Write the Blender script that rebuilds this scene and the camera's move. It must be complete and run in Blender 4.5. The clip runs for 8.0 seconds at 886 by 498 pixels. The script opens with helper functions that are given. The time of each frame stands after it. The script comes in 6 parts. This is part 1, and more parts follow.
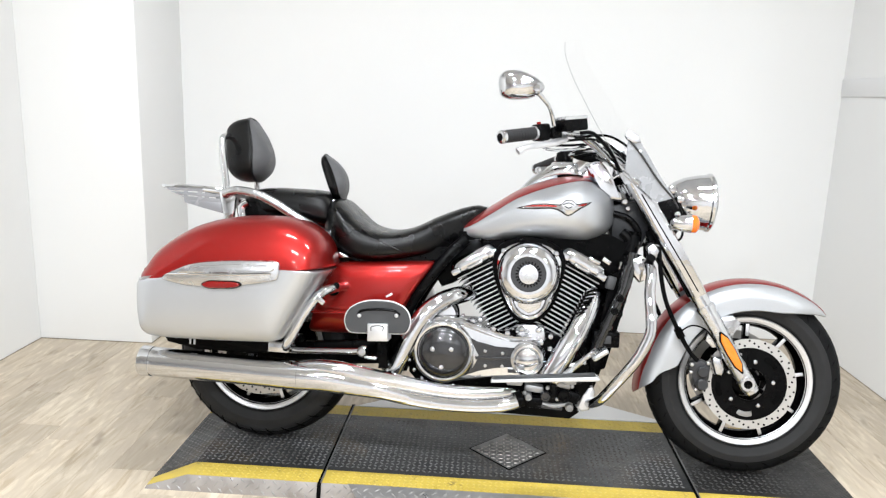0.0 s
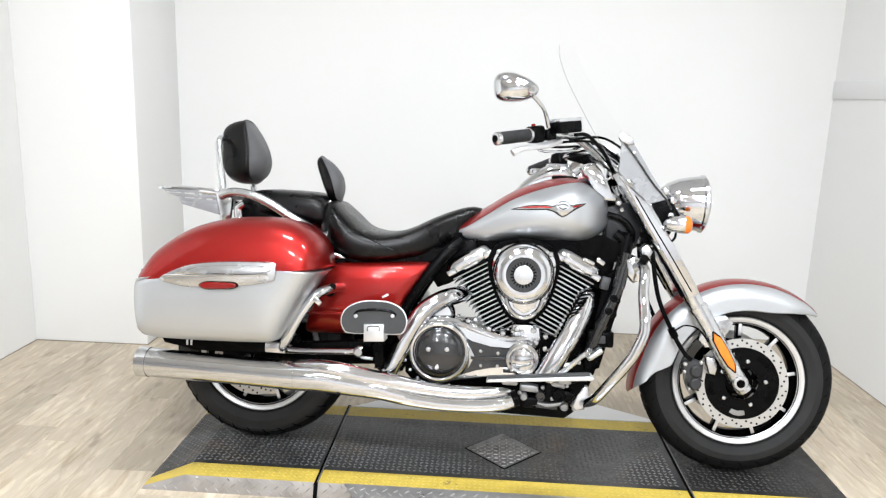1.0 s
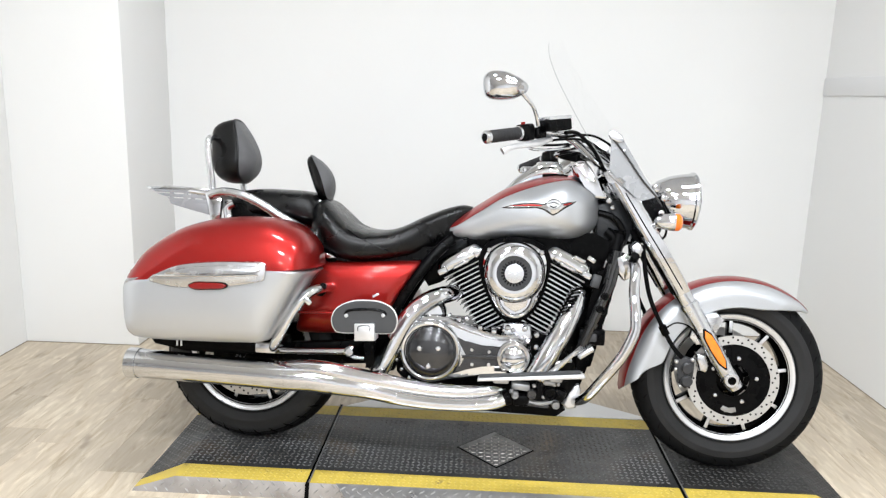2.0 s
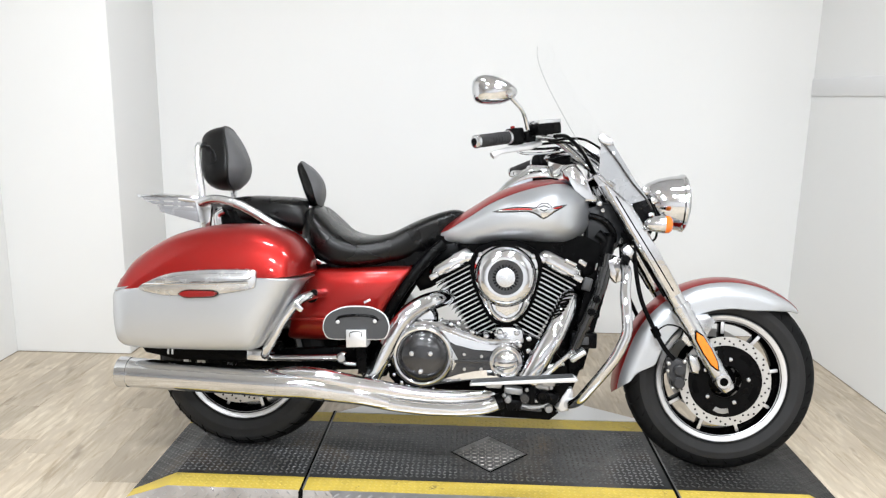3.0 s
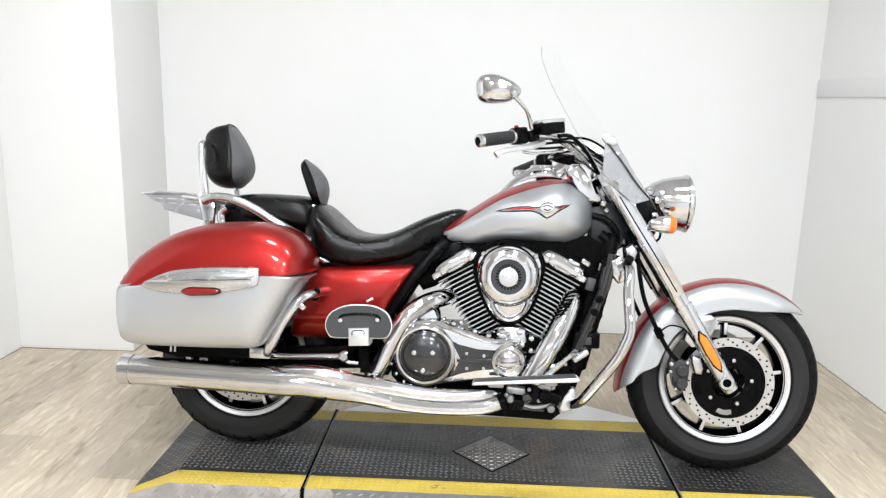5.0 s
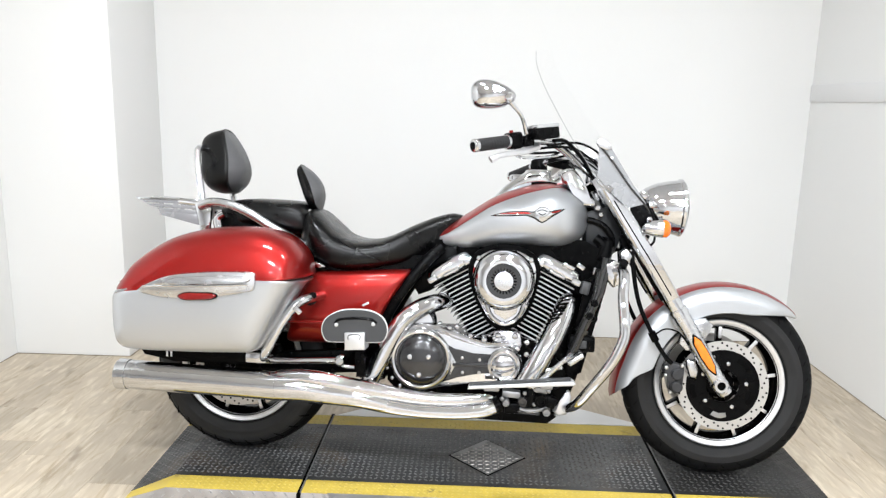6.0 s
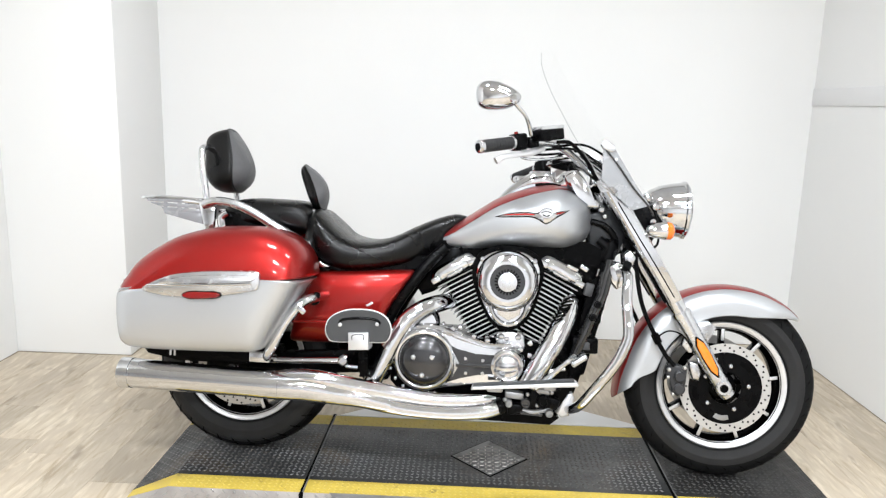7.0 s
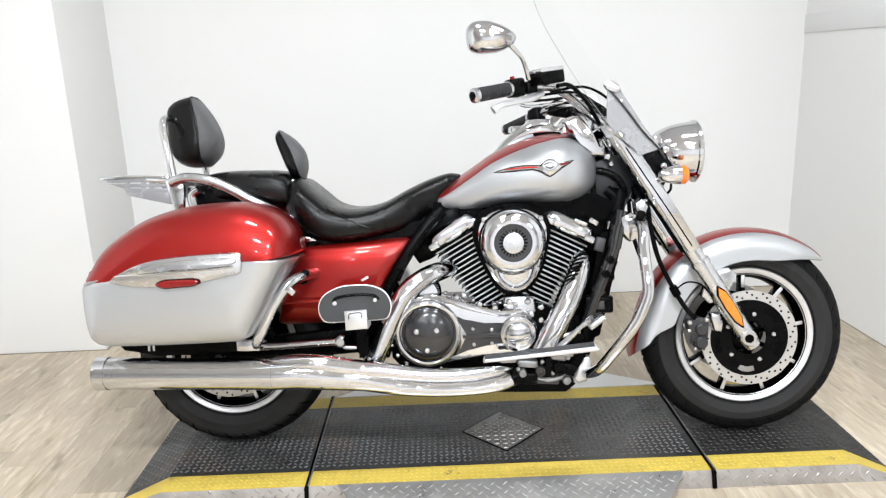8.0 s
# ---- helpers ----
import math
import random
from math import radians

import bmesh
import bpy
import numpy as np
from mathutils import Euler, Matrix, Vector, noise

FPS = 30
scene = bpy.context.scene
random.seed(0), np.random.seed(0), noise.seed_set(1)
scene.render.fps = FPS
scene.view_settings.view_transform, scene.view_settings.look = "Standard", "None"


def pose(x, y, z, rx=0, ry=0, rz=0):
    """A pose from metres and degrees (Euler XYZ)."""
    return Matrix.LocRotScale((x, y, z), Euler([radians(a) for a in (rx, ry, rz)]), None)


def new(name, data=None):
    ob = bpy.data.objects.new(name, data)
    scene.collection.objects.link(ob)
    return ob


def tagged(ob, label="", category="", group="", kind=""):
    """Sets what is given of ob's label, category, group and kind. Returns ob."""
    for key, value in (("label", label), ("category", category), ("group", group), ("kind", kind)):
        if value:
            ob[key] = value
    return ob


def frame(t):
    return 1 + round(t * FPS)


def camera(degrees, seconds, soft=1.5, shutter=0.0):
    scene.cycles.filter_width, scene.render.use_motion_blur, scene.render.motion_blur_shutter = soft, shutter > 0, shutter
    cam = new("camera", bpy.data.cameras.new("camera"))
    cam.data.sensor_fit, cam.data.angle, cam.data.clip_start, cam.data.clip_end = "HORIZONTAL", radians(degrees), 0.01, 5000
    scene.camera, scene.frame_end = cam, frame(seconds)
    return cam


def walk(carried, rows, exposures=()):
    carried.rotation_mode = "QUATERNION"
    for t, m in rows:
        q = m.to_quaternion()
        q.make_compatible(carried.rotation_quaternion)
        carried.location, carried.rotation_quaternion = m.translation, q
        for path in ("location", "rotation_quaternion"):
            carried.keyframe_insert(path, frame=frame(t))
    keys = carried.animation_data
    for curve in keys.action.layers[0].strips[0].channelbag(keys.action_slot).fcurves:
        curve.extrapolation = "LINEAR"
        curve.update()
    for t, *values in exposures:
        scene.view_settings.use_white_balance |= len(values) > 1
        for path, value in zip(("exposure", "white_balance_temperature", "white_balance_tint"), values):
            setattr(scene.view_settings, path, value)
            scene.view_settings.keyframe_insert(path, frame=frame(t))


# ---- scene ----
# camera: seconds, place, pitch, roll, yaw
cam = camera(62.56, 8.0, soft=1.3)
ROWS = [
    (0.0, 0.000, -2.478, 1.286, -12.05, -1.85, 3.58),
    (0.5, -0.002, -2.487, 1.290, -12.01, -1.84, 3.37),
    (1.0, -0.002, -2.497, 1.285, -11.85, -1.88, 3.16),
    (2.5, 0.019, -2.488, 1.289, -12.03, -1.35, 2.35),
    (3.0, 0.020, -2.488, 1.291, -11.70, -1.06, 2.07),
    (3.5, 0.020, -2.484, 1.288, -11.89, -1.40, 2.20),
    (4.0, 0.016, -2.486, 1.286, -11.62, -1.45, 2.29),
    (4.5, 0.018, -2.485, 1.288, -11.80, -1.36, 2.50),
    (6.0, 0.026, -2.496, 1.290, -11.36, -1.27, 2.14),
    (6.5, 0.024, -2.507, 1.291, -11.17, -1.26, 2.15),
    (7.0, 0.008, -2.500, 1.287, -11.23, -1.67, 2.09),
    (7.3, -0.004, -2.471, 1.287, -11.75, -2.09, 1.69),
    (7.5, -0.022, -2.445, 1.278, -11.31, -1.95, 0.78),
    (7.7, -0.047, -2.407, 1.275, -12.23, -0.05, 0.83),
    (7.8, -0.079, -2.375, 1.271, -12.77, 1.10, -0.29),
    (7.9, -0.077, -2.339, 1.263, -13.70, 1.80, -0.86),
    (8.0, -0.071, -2.301, 1.254, -14.31, 2.08, -0.89),
]
EXPOSURES = [(0.0, 0.10), (1.2, 0.08), (2.4, 0.02), (4.2, 0.04), (5.8, 0.09), (7.5, 0.09), (8.0, 0.05)]
walk(cam, [(t, pose(x, y, z, 90 + pitch, roll, yaw)) for t, x, y, z, pitch, roll, yaw in ROWS], EXPOSURES)

# ---- world and light ----
world = bpy.data.worlds.new("world")
world.use_nodes = True
world.node_tree.nodes["Background"].inputs[0].default_value = (0.9, 0.95, 1.0, 1)
world.node_tree.nodes["Background"].inputs[1].default_value = 0.0
scene.world = world

ROOM = pose(0, 0, 0, 0, 0, 0.77)
CEILING = 3.0
# x, y, width, depth, watts of the unseen ceiling lamps: panels over the photo bay, small round ones out in the showroom
# the pair at y -0.75 is added to brighten the back wall
LAMP_SPOTS = [(x, y, 0.42, 0.20, w) for y, w, xs in ((-2.6, 66, (-0.70, 0.48)), (-0.75, 22, (-0.55, 0.70))) for x in xs]
LAMP_SPOTS += [(x, y, 0.20, 0.20, 52) for y in (-4.6, -6.4) for x in (-1.5, 0.4, 2.3)]
for lx, ly, lw, ld, watts in LAMP_SPOTS:
    light = bpy.data.lights.new("ceiling_lamp", "AREA")
    light.shape, light.size, light.size_y, light.energy = "RECTANGLE" if lw > 0.3 else "ELLIPSE", lw, ld, watts
    light.color = (0.89, 0.94, 1.0)
    lamp = new("ceiling_lamp", light)
    lamp.matrix_world = ROOM @ pose(lx, ly, CEILING - 0.034)


# ---- materials ----
def material(name, color, rough=0.5, metal=0.0, coat=0.0, scale=0.0, vary=0.0, bump=0.0, fine=0.0, rvary=0.0, spec=0.5):
    """A surface with two scales of noise: tint and roughness drift (scale, vary, rvary), fine relief (fine, bump)."""
    m = bpy.data.materials.new(name)
    m.use_nodes = True
    nt = m.node_tree
    b = nt.nodes["Principled BSDF"]
    b.inputs["Base Color"].default_value = (*color, 1)
    b.inputs["Roughness"].default_value = rough
    b.inputs["Metallic"].default_value = metal
    b.inputs["Coat Weight"].default_value = coat
    b.inputs["Coat Roughness"].default_value = 0.02
    b.inputs["Specular IOR Level"].default_value = spec
    co = nt.nodes.new("ShaderNodeTexCoord")
    if scale:
        n = nt.nodes.new("ShaderNodeTexNoise")
        n.inputs["Scale"].default_value = scale
        n.inputs["Detail"].default_value = 5
        nt.links.new(co.outputs["Object"], n.inputs["Vector"])
        if vary:
            ramp = nt.nodes.new("ShaderNodeMix")
            ramp.data_type = "RGBA"
            ramp.inputs[6].default_value = (*[c * (1 - vary) for c in color], 1)
            ramp.inputs[7].default_value = (*[min(1, c * (1 + vary)) for c in color], 1)
            nt.links.new(n.outputs["Fac"], ramp.inputs[0])
            nt.links.new(ramp.outputs[2], b.inputs["Base Color"])
        if rvary:
            mr = nt.nodes.new("ShaderNodeMapRange")
            mr.inputs["From Min"].default_value, mr.inputs["From Max"].default_value = 0.3, 0.7
            mr.inputs["To Min"].default_value, mr.inputs["To Max"].default_value = max(0, rough - rvary), rough + rvary
            nt.links.new(n.outputs["Fac"], mr.inputs["Value"])
            nt.links.new(mr.outputs["Result"], b.inputs["Roughness"])
    if bump:
        n2 = nt.nodes.new("ShaderNodeTexNoise")
        n2.inputs["Scale"].default_value = fine
        n2.inputs["Detail"].default_value = 4
        nt.links.new(co.outputs["Object"], n2.inputs["Vector"])
        bu = nt.nodes.new("ShaderNodeBump")
        bu.inputs["Strength"].default_value = bump
        bu.inputs["Distance"].default_value = 0.002
        nt.links.new(n2.outputs["Fac"], bu.inputs["Height"])
        nt.links.new(bu.outputs["Normal"], b.inputs["Normal"])
    return m


RED = material("red candy paint", (0.31, 0.008, 0.006), 0.36, 0.75, 0.55, 900, 0.12, 0.03, 1500)
SILVER = material("silver metallic paint", (0.505, 0.52, 0.54), 0.40, 0.75, 1.0, 900, 0.1, 0.03, 1500)
CHROME = material("chrome", (0.66, 0.67, 0.69), 0.045, 1.0, 0, 14, 0, 0.45, 42, 0.02)
CHROME_SATIN = material("satin chrome", (0.66, 0.67, 0.69), 0.24, 1.0, 0, 40, 0.06, 0.05, 400, 0.06)
STEEL = material("brushed steel", (0.62, 0.61, 0.60), 0.32, 1.0, 0, 60, 0.1, 0.08, 500, 0.08)
ALLOY = material("machined alloy", (0.70, 0.70, 0.71), 0.34, 0.75, 0, 40, 0.05, 0, 0, 0.06)
DISC = material("ground disc steel", (0.50, 0.485, 0.465), 0.38, 0.5, 0, 40, 0.06, 0.05, 500, 0.06)
# same black vinyl in grey: the wall's reflection painted on the pad fronts
VINYL_LIT = material("matte black vinyl greyed for reflected light", (0.085, 0.085, 0.088), 0.46, 0, 0, 30, 0.25, 0.3, 700, 0.06, 0.5)
VINYL = material("black vinyl", (0.0012, 0.0012, 0.0013), 0.28, 0, 0, 9, 0.25, 0.2, 420, 0.08, 0.30)
RUBBER = material("tyre rubber", (0.006, 0.006, 0.0063), 0.6, 0, 0, 20, 0.3, 0.3, 300, 0.08, 0.10)
SIDEWALL = material("dusty tyre sidewall", (0.017, 0.017, 0.0175), 0.6, 0, 0, 16, 0.5, 0.35, 300, 0.08, 0.25)
GRIP = material("grip rubber", (0.014, 0.014, 0.015), 0.6, 0, 0, 40, 0.2, 0.4, 260, 0.05)
BLACK = material("satin black metal", (0.0014, 0.0014, 0.0015), 0.20, 0, 0, 25, 0.3, 0.06, 300, 0.08, 0.05)
BLACK_PLASTIC = material("black plastic", (0.0018, 0.0018, 0.002), 0.30, 0, 0, 30, 0.2, 0.1, 500, 0.08, 0.08)
TUBE_BLACK = material("gloss black tube paint", (0.010, 0.010, 0.0105), 0.22, 0, 0.8, 30, 0.2, 0.05, 400, 0.06, 0.4)
GUNMETAL = material("dark smoked chrome", (0.045, 0.045, 0.047), 0.2, 0.7, 0.5, 18, 0.15, 0.02, 300, 0.05)
GREY_PAD = material("dark grey rubber pad", (0.038, 0.039, 0.041), 0.5, 0, 0, 30, 0.15, 0.2, 300, 0.06)
WHITE_TRIM = material("white rubber edging", (0.75, 0.75, 0.74), 0.4, 0, 0, 30, 0.05, 0, 0, 0.05)
SATIN_PANEL = material("pale satin panel", (0.28, 0.285, 0.295), 0.25, 0.2, 0.3, 20, 0.05, 0, 0, 0.05)
SLATE = material("dark slate plastic", (0.016, 0.017, 0.019), 0.38, 0, 0, 30, 0.2, 0.1, 500, 0.08, 0.3)
CALIPER = material("grey caliper paint", (0.030, 0.030, 0.032), 0.4, 0.2, 0, 50, 0.15, 0.15, 400, 0.08)
AMBER = material("amber lens", (0.90, 0.17, 0.006), 0.15, 0, 1.0, 120, 0.15, 0.25, 160)
AMBER_PALE = material("pale amber reflector", (0.95, 0.21, 0.006), 0.2, 0, 1.0, 60, 0.3, 0.25, 160)
RED_LENS = material("red lens", (0.20, 0.006, 0.005), 0.15, 0, 0.35, 120, 0.15, 0.25, 160)
WALL = material("white wall paint", (0.80, 0.80, 0.79), 0.62, 0, 0, 1.6, 0.02, 0.12, 160, 0.05)
CEIL = material("white ceiling paint", (0.74, 0.76, 0.79), 0.8, 0, 0, 2.0, 0.05, 0.1, 120)
GREY_WALL = material("grey showroom paint", (0.68, 0.68, 0.69), 0.7, 0, 0, 1.2, 0.08, 0.1, 120)
TRIM = material("white satin trim paint", (0.78, 0.78, 0.78), 0.4, 0, 0, 3.0, 0.03, 0.05, 200, 0.05)
YELLOW = material("worn yellow paint", (0.54, 0.40, 0.065), 0.55, 0, 0, 22, 0.25, 0.2, 260, 0.1)
YELLOW_WORN = material("yellow paint rubbed pale on the lugs", (0.56, 0.42, 0.085), 0.5, 0, 0, 40, 0.3, 0.15, 260, 0.1)
PLATE_DARK = material("black checker plate", (0.044, 0.045, 0.046), 0.42, 0.35, 0, 14, 0.45, 0.2, 300, 0.12)
TREAD_DARK = material("worn tread lugs", (0.17, 0.17, 0.17), 0.48, 0.35, 0, 14, 0.4, 0.2, 300, 0.12)
PLATE_BRIGHT = material("aluminium checker plate", (0.44, 0.43, 0.42), 0.36, 0.7, 0, 12, 0.2, 0.15, 300, 0.1)
PLATE_GREY = material("dull steel checker plate", (0.40, 0.375, 0.355), 0.45, 0.7, 0, 16, 0.3, 0.2, 300, 0.12)
# darker copy of plate and lugs: grime, with the wheel's shade painted in
PLATE_GRIME_SHADE = material("checker plate darkened for grime and wheel shade", (0.024, 0.023, 0.022), 0.5, 0.3, 0, 14, 0.45, 0.2, 300, 0.12)
LUGS_GRIME_SHADE = material("tread lugs darkened for grime and wheel shade", (0.046, 0.045, 0.043), 0.55, 0.3, 0, 14, 0.4, 0.2, 300, 0.12)
INLAY = material("scuffed steel inlay plate", (0.20, 0.198, 0.195), 0.42, 0.7, 0, 18, 0.4, 0.2, 300, 0.12)
JOINT = material("plank joint", (0.40, 0.345, 0.27), 0.7, 0, 0, 30, 0.2)
CAST = material("grey cast alloy", (0.36, 0.36, 0.36), 0.42, 0.8, 0, 40, 0.1, 0.1, 300, 0.08)
CAULK = material("grimy floor edge", (0.26, 0.22, 0.17), 0.8, 0, 0, 12, 0.5, 0.3, 200)
# black for seams and rubber, also for shade painted in gaps
SEAM = material("black seam rubber and gap shade", (0.002, 0.002, 0.002), 0.8, 0, 0, 30, 0.2, 0, 0, 0, 0.05)


def patches(m, color, scale, low, high, amount):
    """Stains with a shape of their own, mixed over the base colour."""
    nt = m.node_tree
    b = nt.nodes["Principled BSDF"]
    src = b.inputs["Base Color"].links[0].from_socket
    co = nt.nodes.new("ShaderNodeTexCoord")
    n = nt.nodes.new("ShaderNodeTexNoise")
    n.inputs["Scale"].default_value, n.inputs["Detail"].default_value, n.inputs["Roughness"].default_value = scale, 7, 0.65
    nt.links.new(co.outputs["Object"], n.inputs["Vector"])
    mr = nt.nodes.new("ShaderNodeMapRange")
    mr.inputs["From Min"].default_value, mr.inputs["From Max"].default_value, mr.inputs["To Max"].default_value = low, high, amount
    nt.links.new(n.outputs["Fac"], mr.inputs["Value"])
    mix = nt.nodes.new("ShaderNodeMix")
    mix.data_type = "RGBA"
    mix.inputs[7].default_value = (*color, 1)
    nt.links.new(mr.outputs["Result"], mix.inputs[0])
    nt.links.new(src, mix.inputs[6])
    nt.links.new(mix.outputs[2], b.inputs["Base Color"])


patches(YELLOW, (0.16, 0.12, 0.05), 26, 0.60, 0.72, 0.75)
patches(PLATE_DARK, (0.13, 0.085, 0.045), 5, 0.54, 0.72, 0.8)
patches(PLATE_DARK, (0.012, 0.011, 0.010), 2.2, 0.50, 0.66, 0.75)
patches(PLATE_DARK, (0.10, 0.10, 0.10), 3, 0.50, 0.70, 0.6)
patches(TREAD_DARK, (0.05, 0.042, 0.033), 3.2, 0.48, 0.66, 0.85)
patches(INLAY, (0.05, 0.045, 0.04), 14, 0.52, 0.68, 0.8)
patches(PLATE_GREY, (0.20, 0.17, 0.14), 9, 0.55, 0.75, 0.6)


def glass_material(name, color, rough=0.0, ior=1.45):
    m = material(name, color, rough)
    b = m.node_tree.nodes["Principled BSDF"]
    b.inputs["Transmission Weight"].default_value = 1.0
    b.inputs["IOR"].default_value = ior
    return m


def clear_sheet(name):
    """Thin clear acrylic: light passes straight, with a faint mirror over it."""
    m = bpy.data.materials.new(name)
    m.use_nodes = True
    nt = m.node_tree
    nt.nodes.clear()
    out = nt.nodes.new("ShaderNodeOutputMaterial")
    mix = nt.nodes.new("ShaderNodeMixShader")
    mix.inputs[0].default_value = 0.004
    thru, gloss = nt.nodes.new("ShaderNodeBsdfTransparent"), nt.nodes.new("ShaderNodeBsdfGlossy")
    thru.inputs[0].default_value = (0.998, 0.998, 0.998, 1)
    gloss.inputs["Roughness"].default_value = 0.05
    nt.links.new(thru.outputs[0], mix.inputs[1])
    nt.links.new(gloss.outputs[0], mix.inputs[2])
    nt.links.new(mix.outputs[0], out.inputs[0])
    return m


SHIELD = clear_sheet("clear acrylic")
LENS = glass_material("clear lens glass", (0.97, 0.97, 0.98), 0.02, 1.35)


def emitter(name, color, strength):
    m = material(name, (0.8, 0.8, 0.8), 0.5)
    b = m.node_tree.nodes["Principled BSDF"]
    b.inputs["Emission Color"].default_value = (*color, 1)
    b.inputs["Emission Strength"].default_value = strength
    return m


GLOW = emitter("lamp diffuser", (1, 0.97, 0.93), 6.0)


def wood_material():
    """Pale oak vinyl plank: tint by plank, long grain along the board, grey wash, knots."""
    m = material("pale oak plank", (0.42, 0.34, 0.24), 0.42)
    nt = m.node_tree
    b = nt.nodes["Principled BSDF"]
    co = nt.nodes.new("ShaderNodeTexCoord")
    info = nt.nodes.new("ShaderNodeObjectInfo")
    shift = nt.nodes.new("ShaderNodeVectorMath")
    shift.operation = "MULTIPLY_ADD"
    shift.inputs[1].default_value = (1, 1, 1)
    comb = nt.nodes.new("ShaderNodeCombineXYZ")
    mul = nt.nodes.new("ShaderNodeMath")
    mul.operation, mul.inputs[1].default_value = "MULTIPLY", 37.0
    nt.links.new(info.outputs["Random"], mul.inputs[0])
    for k in range(3):
        nt.links.new(mul.outputs[0], comb.inputs[k])
    nt.links.new(co.outputs["Object"], shift.inputs[0])
    nt.links.new(comb.outputs[0], shift.inputs[2])

    def grain(sx, sy, scale, detail, dist):
        mp = nt.nodes.new("ShaderNodeMapping")
        mp.inputs["Scale"].default_value = (sx, sy, 1)
        n = nt.nodes.new("ShaderNodeTexNoise")
        n.inputs["Scale"].default_value, n.inputs["Detail"].default_value = scale, detail
        n.inputs["Distortion"].default_value = dist
        nt.links.new(shift.outputs[0], mp.inputs["Vector"])
        nt.links.new(mp.outputs[0], n.inputs["Vector"])
        return n
    long_grain = grain(17, 2.6, 2.4, 9, 0.9)
    wash = grain(7, 2.6, 2.0, 7, 1.1)
    knots = grain(9, 3.5, 1.5, 2, 0.2)
    ramp = nt.nodes.new("ShaderNodeValToRGB")
    ramp.color_ramp.elements[0].position, ramp.color_ramp.elements[0].color = 0.32, (0.375, 0.30, 0.207, 1)
    ramp.color_ramp.elements[1].position, ramp.color_ramp.elements[1].color = 0.68, (0.605, 0.53, 0.418, 1)
    nt.links.new(long_grain.outputs["Fac"], ramp.inputs[0])
    grey = nt.nodes.new("ShaderNodeMix")
    grey.data_type = "RGBA"
    grey.inputs[7].default_value = (0.445, 0.375, 0.287, 1)
    wr = nt.nodes.new("ShaderNodeMapRange")
    wr.inputs["From Min"].default_value, wr.inputs["From Max"].default_value = 0.45, 0.58
    wr.inputs["To Max"].default_value = 0.75
    nt.links.new(wash.outputs["Fac"], wr.inputs["Value"])
    nt.links.new(wr.outputs["Result"], grey.inputs[0])
    nt.links.new(ramp.outputs[0], grey.inputs[6])
    dark = nt.nodes.new("ShaderNodeMix")
    dark.data_type, dark.blend_type = "RGBA", "MULTIPLY"
    kr = nt.nodes.new("ShaderNodeValToRGB")
    kr.color_ramp.elements[0].position, kr.color_ramp.elements[0].color = 0.27, (0.36, 0.3, 0.25, 1)
    kr.color_ramp.elements[1].position, kr.color_ramp.elements[1].color = 0.37, (1, 1, 1, 1)
    nt.links.new(knots.outputs["Fac"], kr.inputs[0])
    dark.inputs[0].default_value = 0.45
    nt.links.new(grey.outputs[2], dark.inputs[6])
    nt.links.new(kr.outputs[0], dark.inputs[7])
    tint = nt.nodes.new("ShaderNodeHueSaturation")
    tr = nt.nodes.new("ShaderNodeMapRange")
    tr.inputs["To Min"].default_value, tr.inputs["To Max"].default_value = 0.84, 1.14
    nt.links.new(info.outputs["Random"], tr.inputs["Value"])
    nt.links.new(tr.outputs["Result"], tint.inputs["Value"])
    nt.links.new(dark.outputs[2], tint.inputs["Color"])
    nt.links.new(tint.outputs[0], b.inputs["Base Color"])
    bu = nt.nodes.new("ShaderNodeBump")
    bu.inputs["Strength"].default_value, bu.inputs["Distance"].default_value = 0.12, 0.002
    nt.links.new(long_grain.outputs["Fac"], bu.inputs["Height"])
    nt.links.new(bu.outputs["Normal"], b.inputs["Normal"])
    return m


OAK = wood_material()


# ---- mesh helpers ----
def finish(name, bm, mat, sharp=35, smooth=True):
    bmesh.ops.recalc_face_normals(bm, faces=bm.faces)
    me = bpy.data.meshes.new(name)
    bm.to_mesh(me)
    bm.free()
    me.materials.append(mat)
    if smooth:
        me.polygons.foreach_set("use_smooth", [True] * len(me.polygons))
        me.set_sharp_from_angle(angle=radians(sharp))
    return me


TWINS = {}


def part(name, bm, mat, parent=None, label="", both=False, sharp=35):
    """Links bm as one mesh under parent; with both, a twin mirrored in y beside it."""
    twin = bm.copy() if both else None
    ob = new(name, finish(name, bm, mat, sharp))
    ob.parent = parent
    if label:
        tagged(ob, label)
    if twin:
        bmesh.ops.scale(twin, vec=(1, -1, 1), verts=twin.verts)
        bmesh.ops.reverse_faces(twin, faces=twin.faces)
        TWINS[ob.name] = part(name, twin, mat, TWINS.get(parent.name, parent), label, False, sharp)
    return ob


def spline(pts, per=6, closed=False):
    """Points on a smooth curve through pts (tuples of any length)."""
    p = [np.array(q, float) for q in pts]
    n = len(p)
    out = []
    for i in range(n if closed else n - 1):
        a, b, c, d = (p[(i + k) % n] if closed else p[min(max(i + k, 0), n - 1)] for k in (-1, 0, 1, 2))
        for s in range(per):
            u = s / per
            out.append(0.5 * (2 * b + (c - a) * u + (2 * a - 5 * b + 4 * c - d) * u * u + (3 * b - a - 3 * c + d) * u ** 3))
    if not closed:
        out.append(p[-1])
    return out


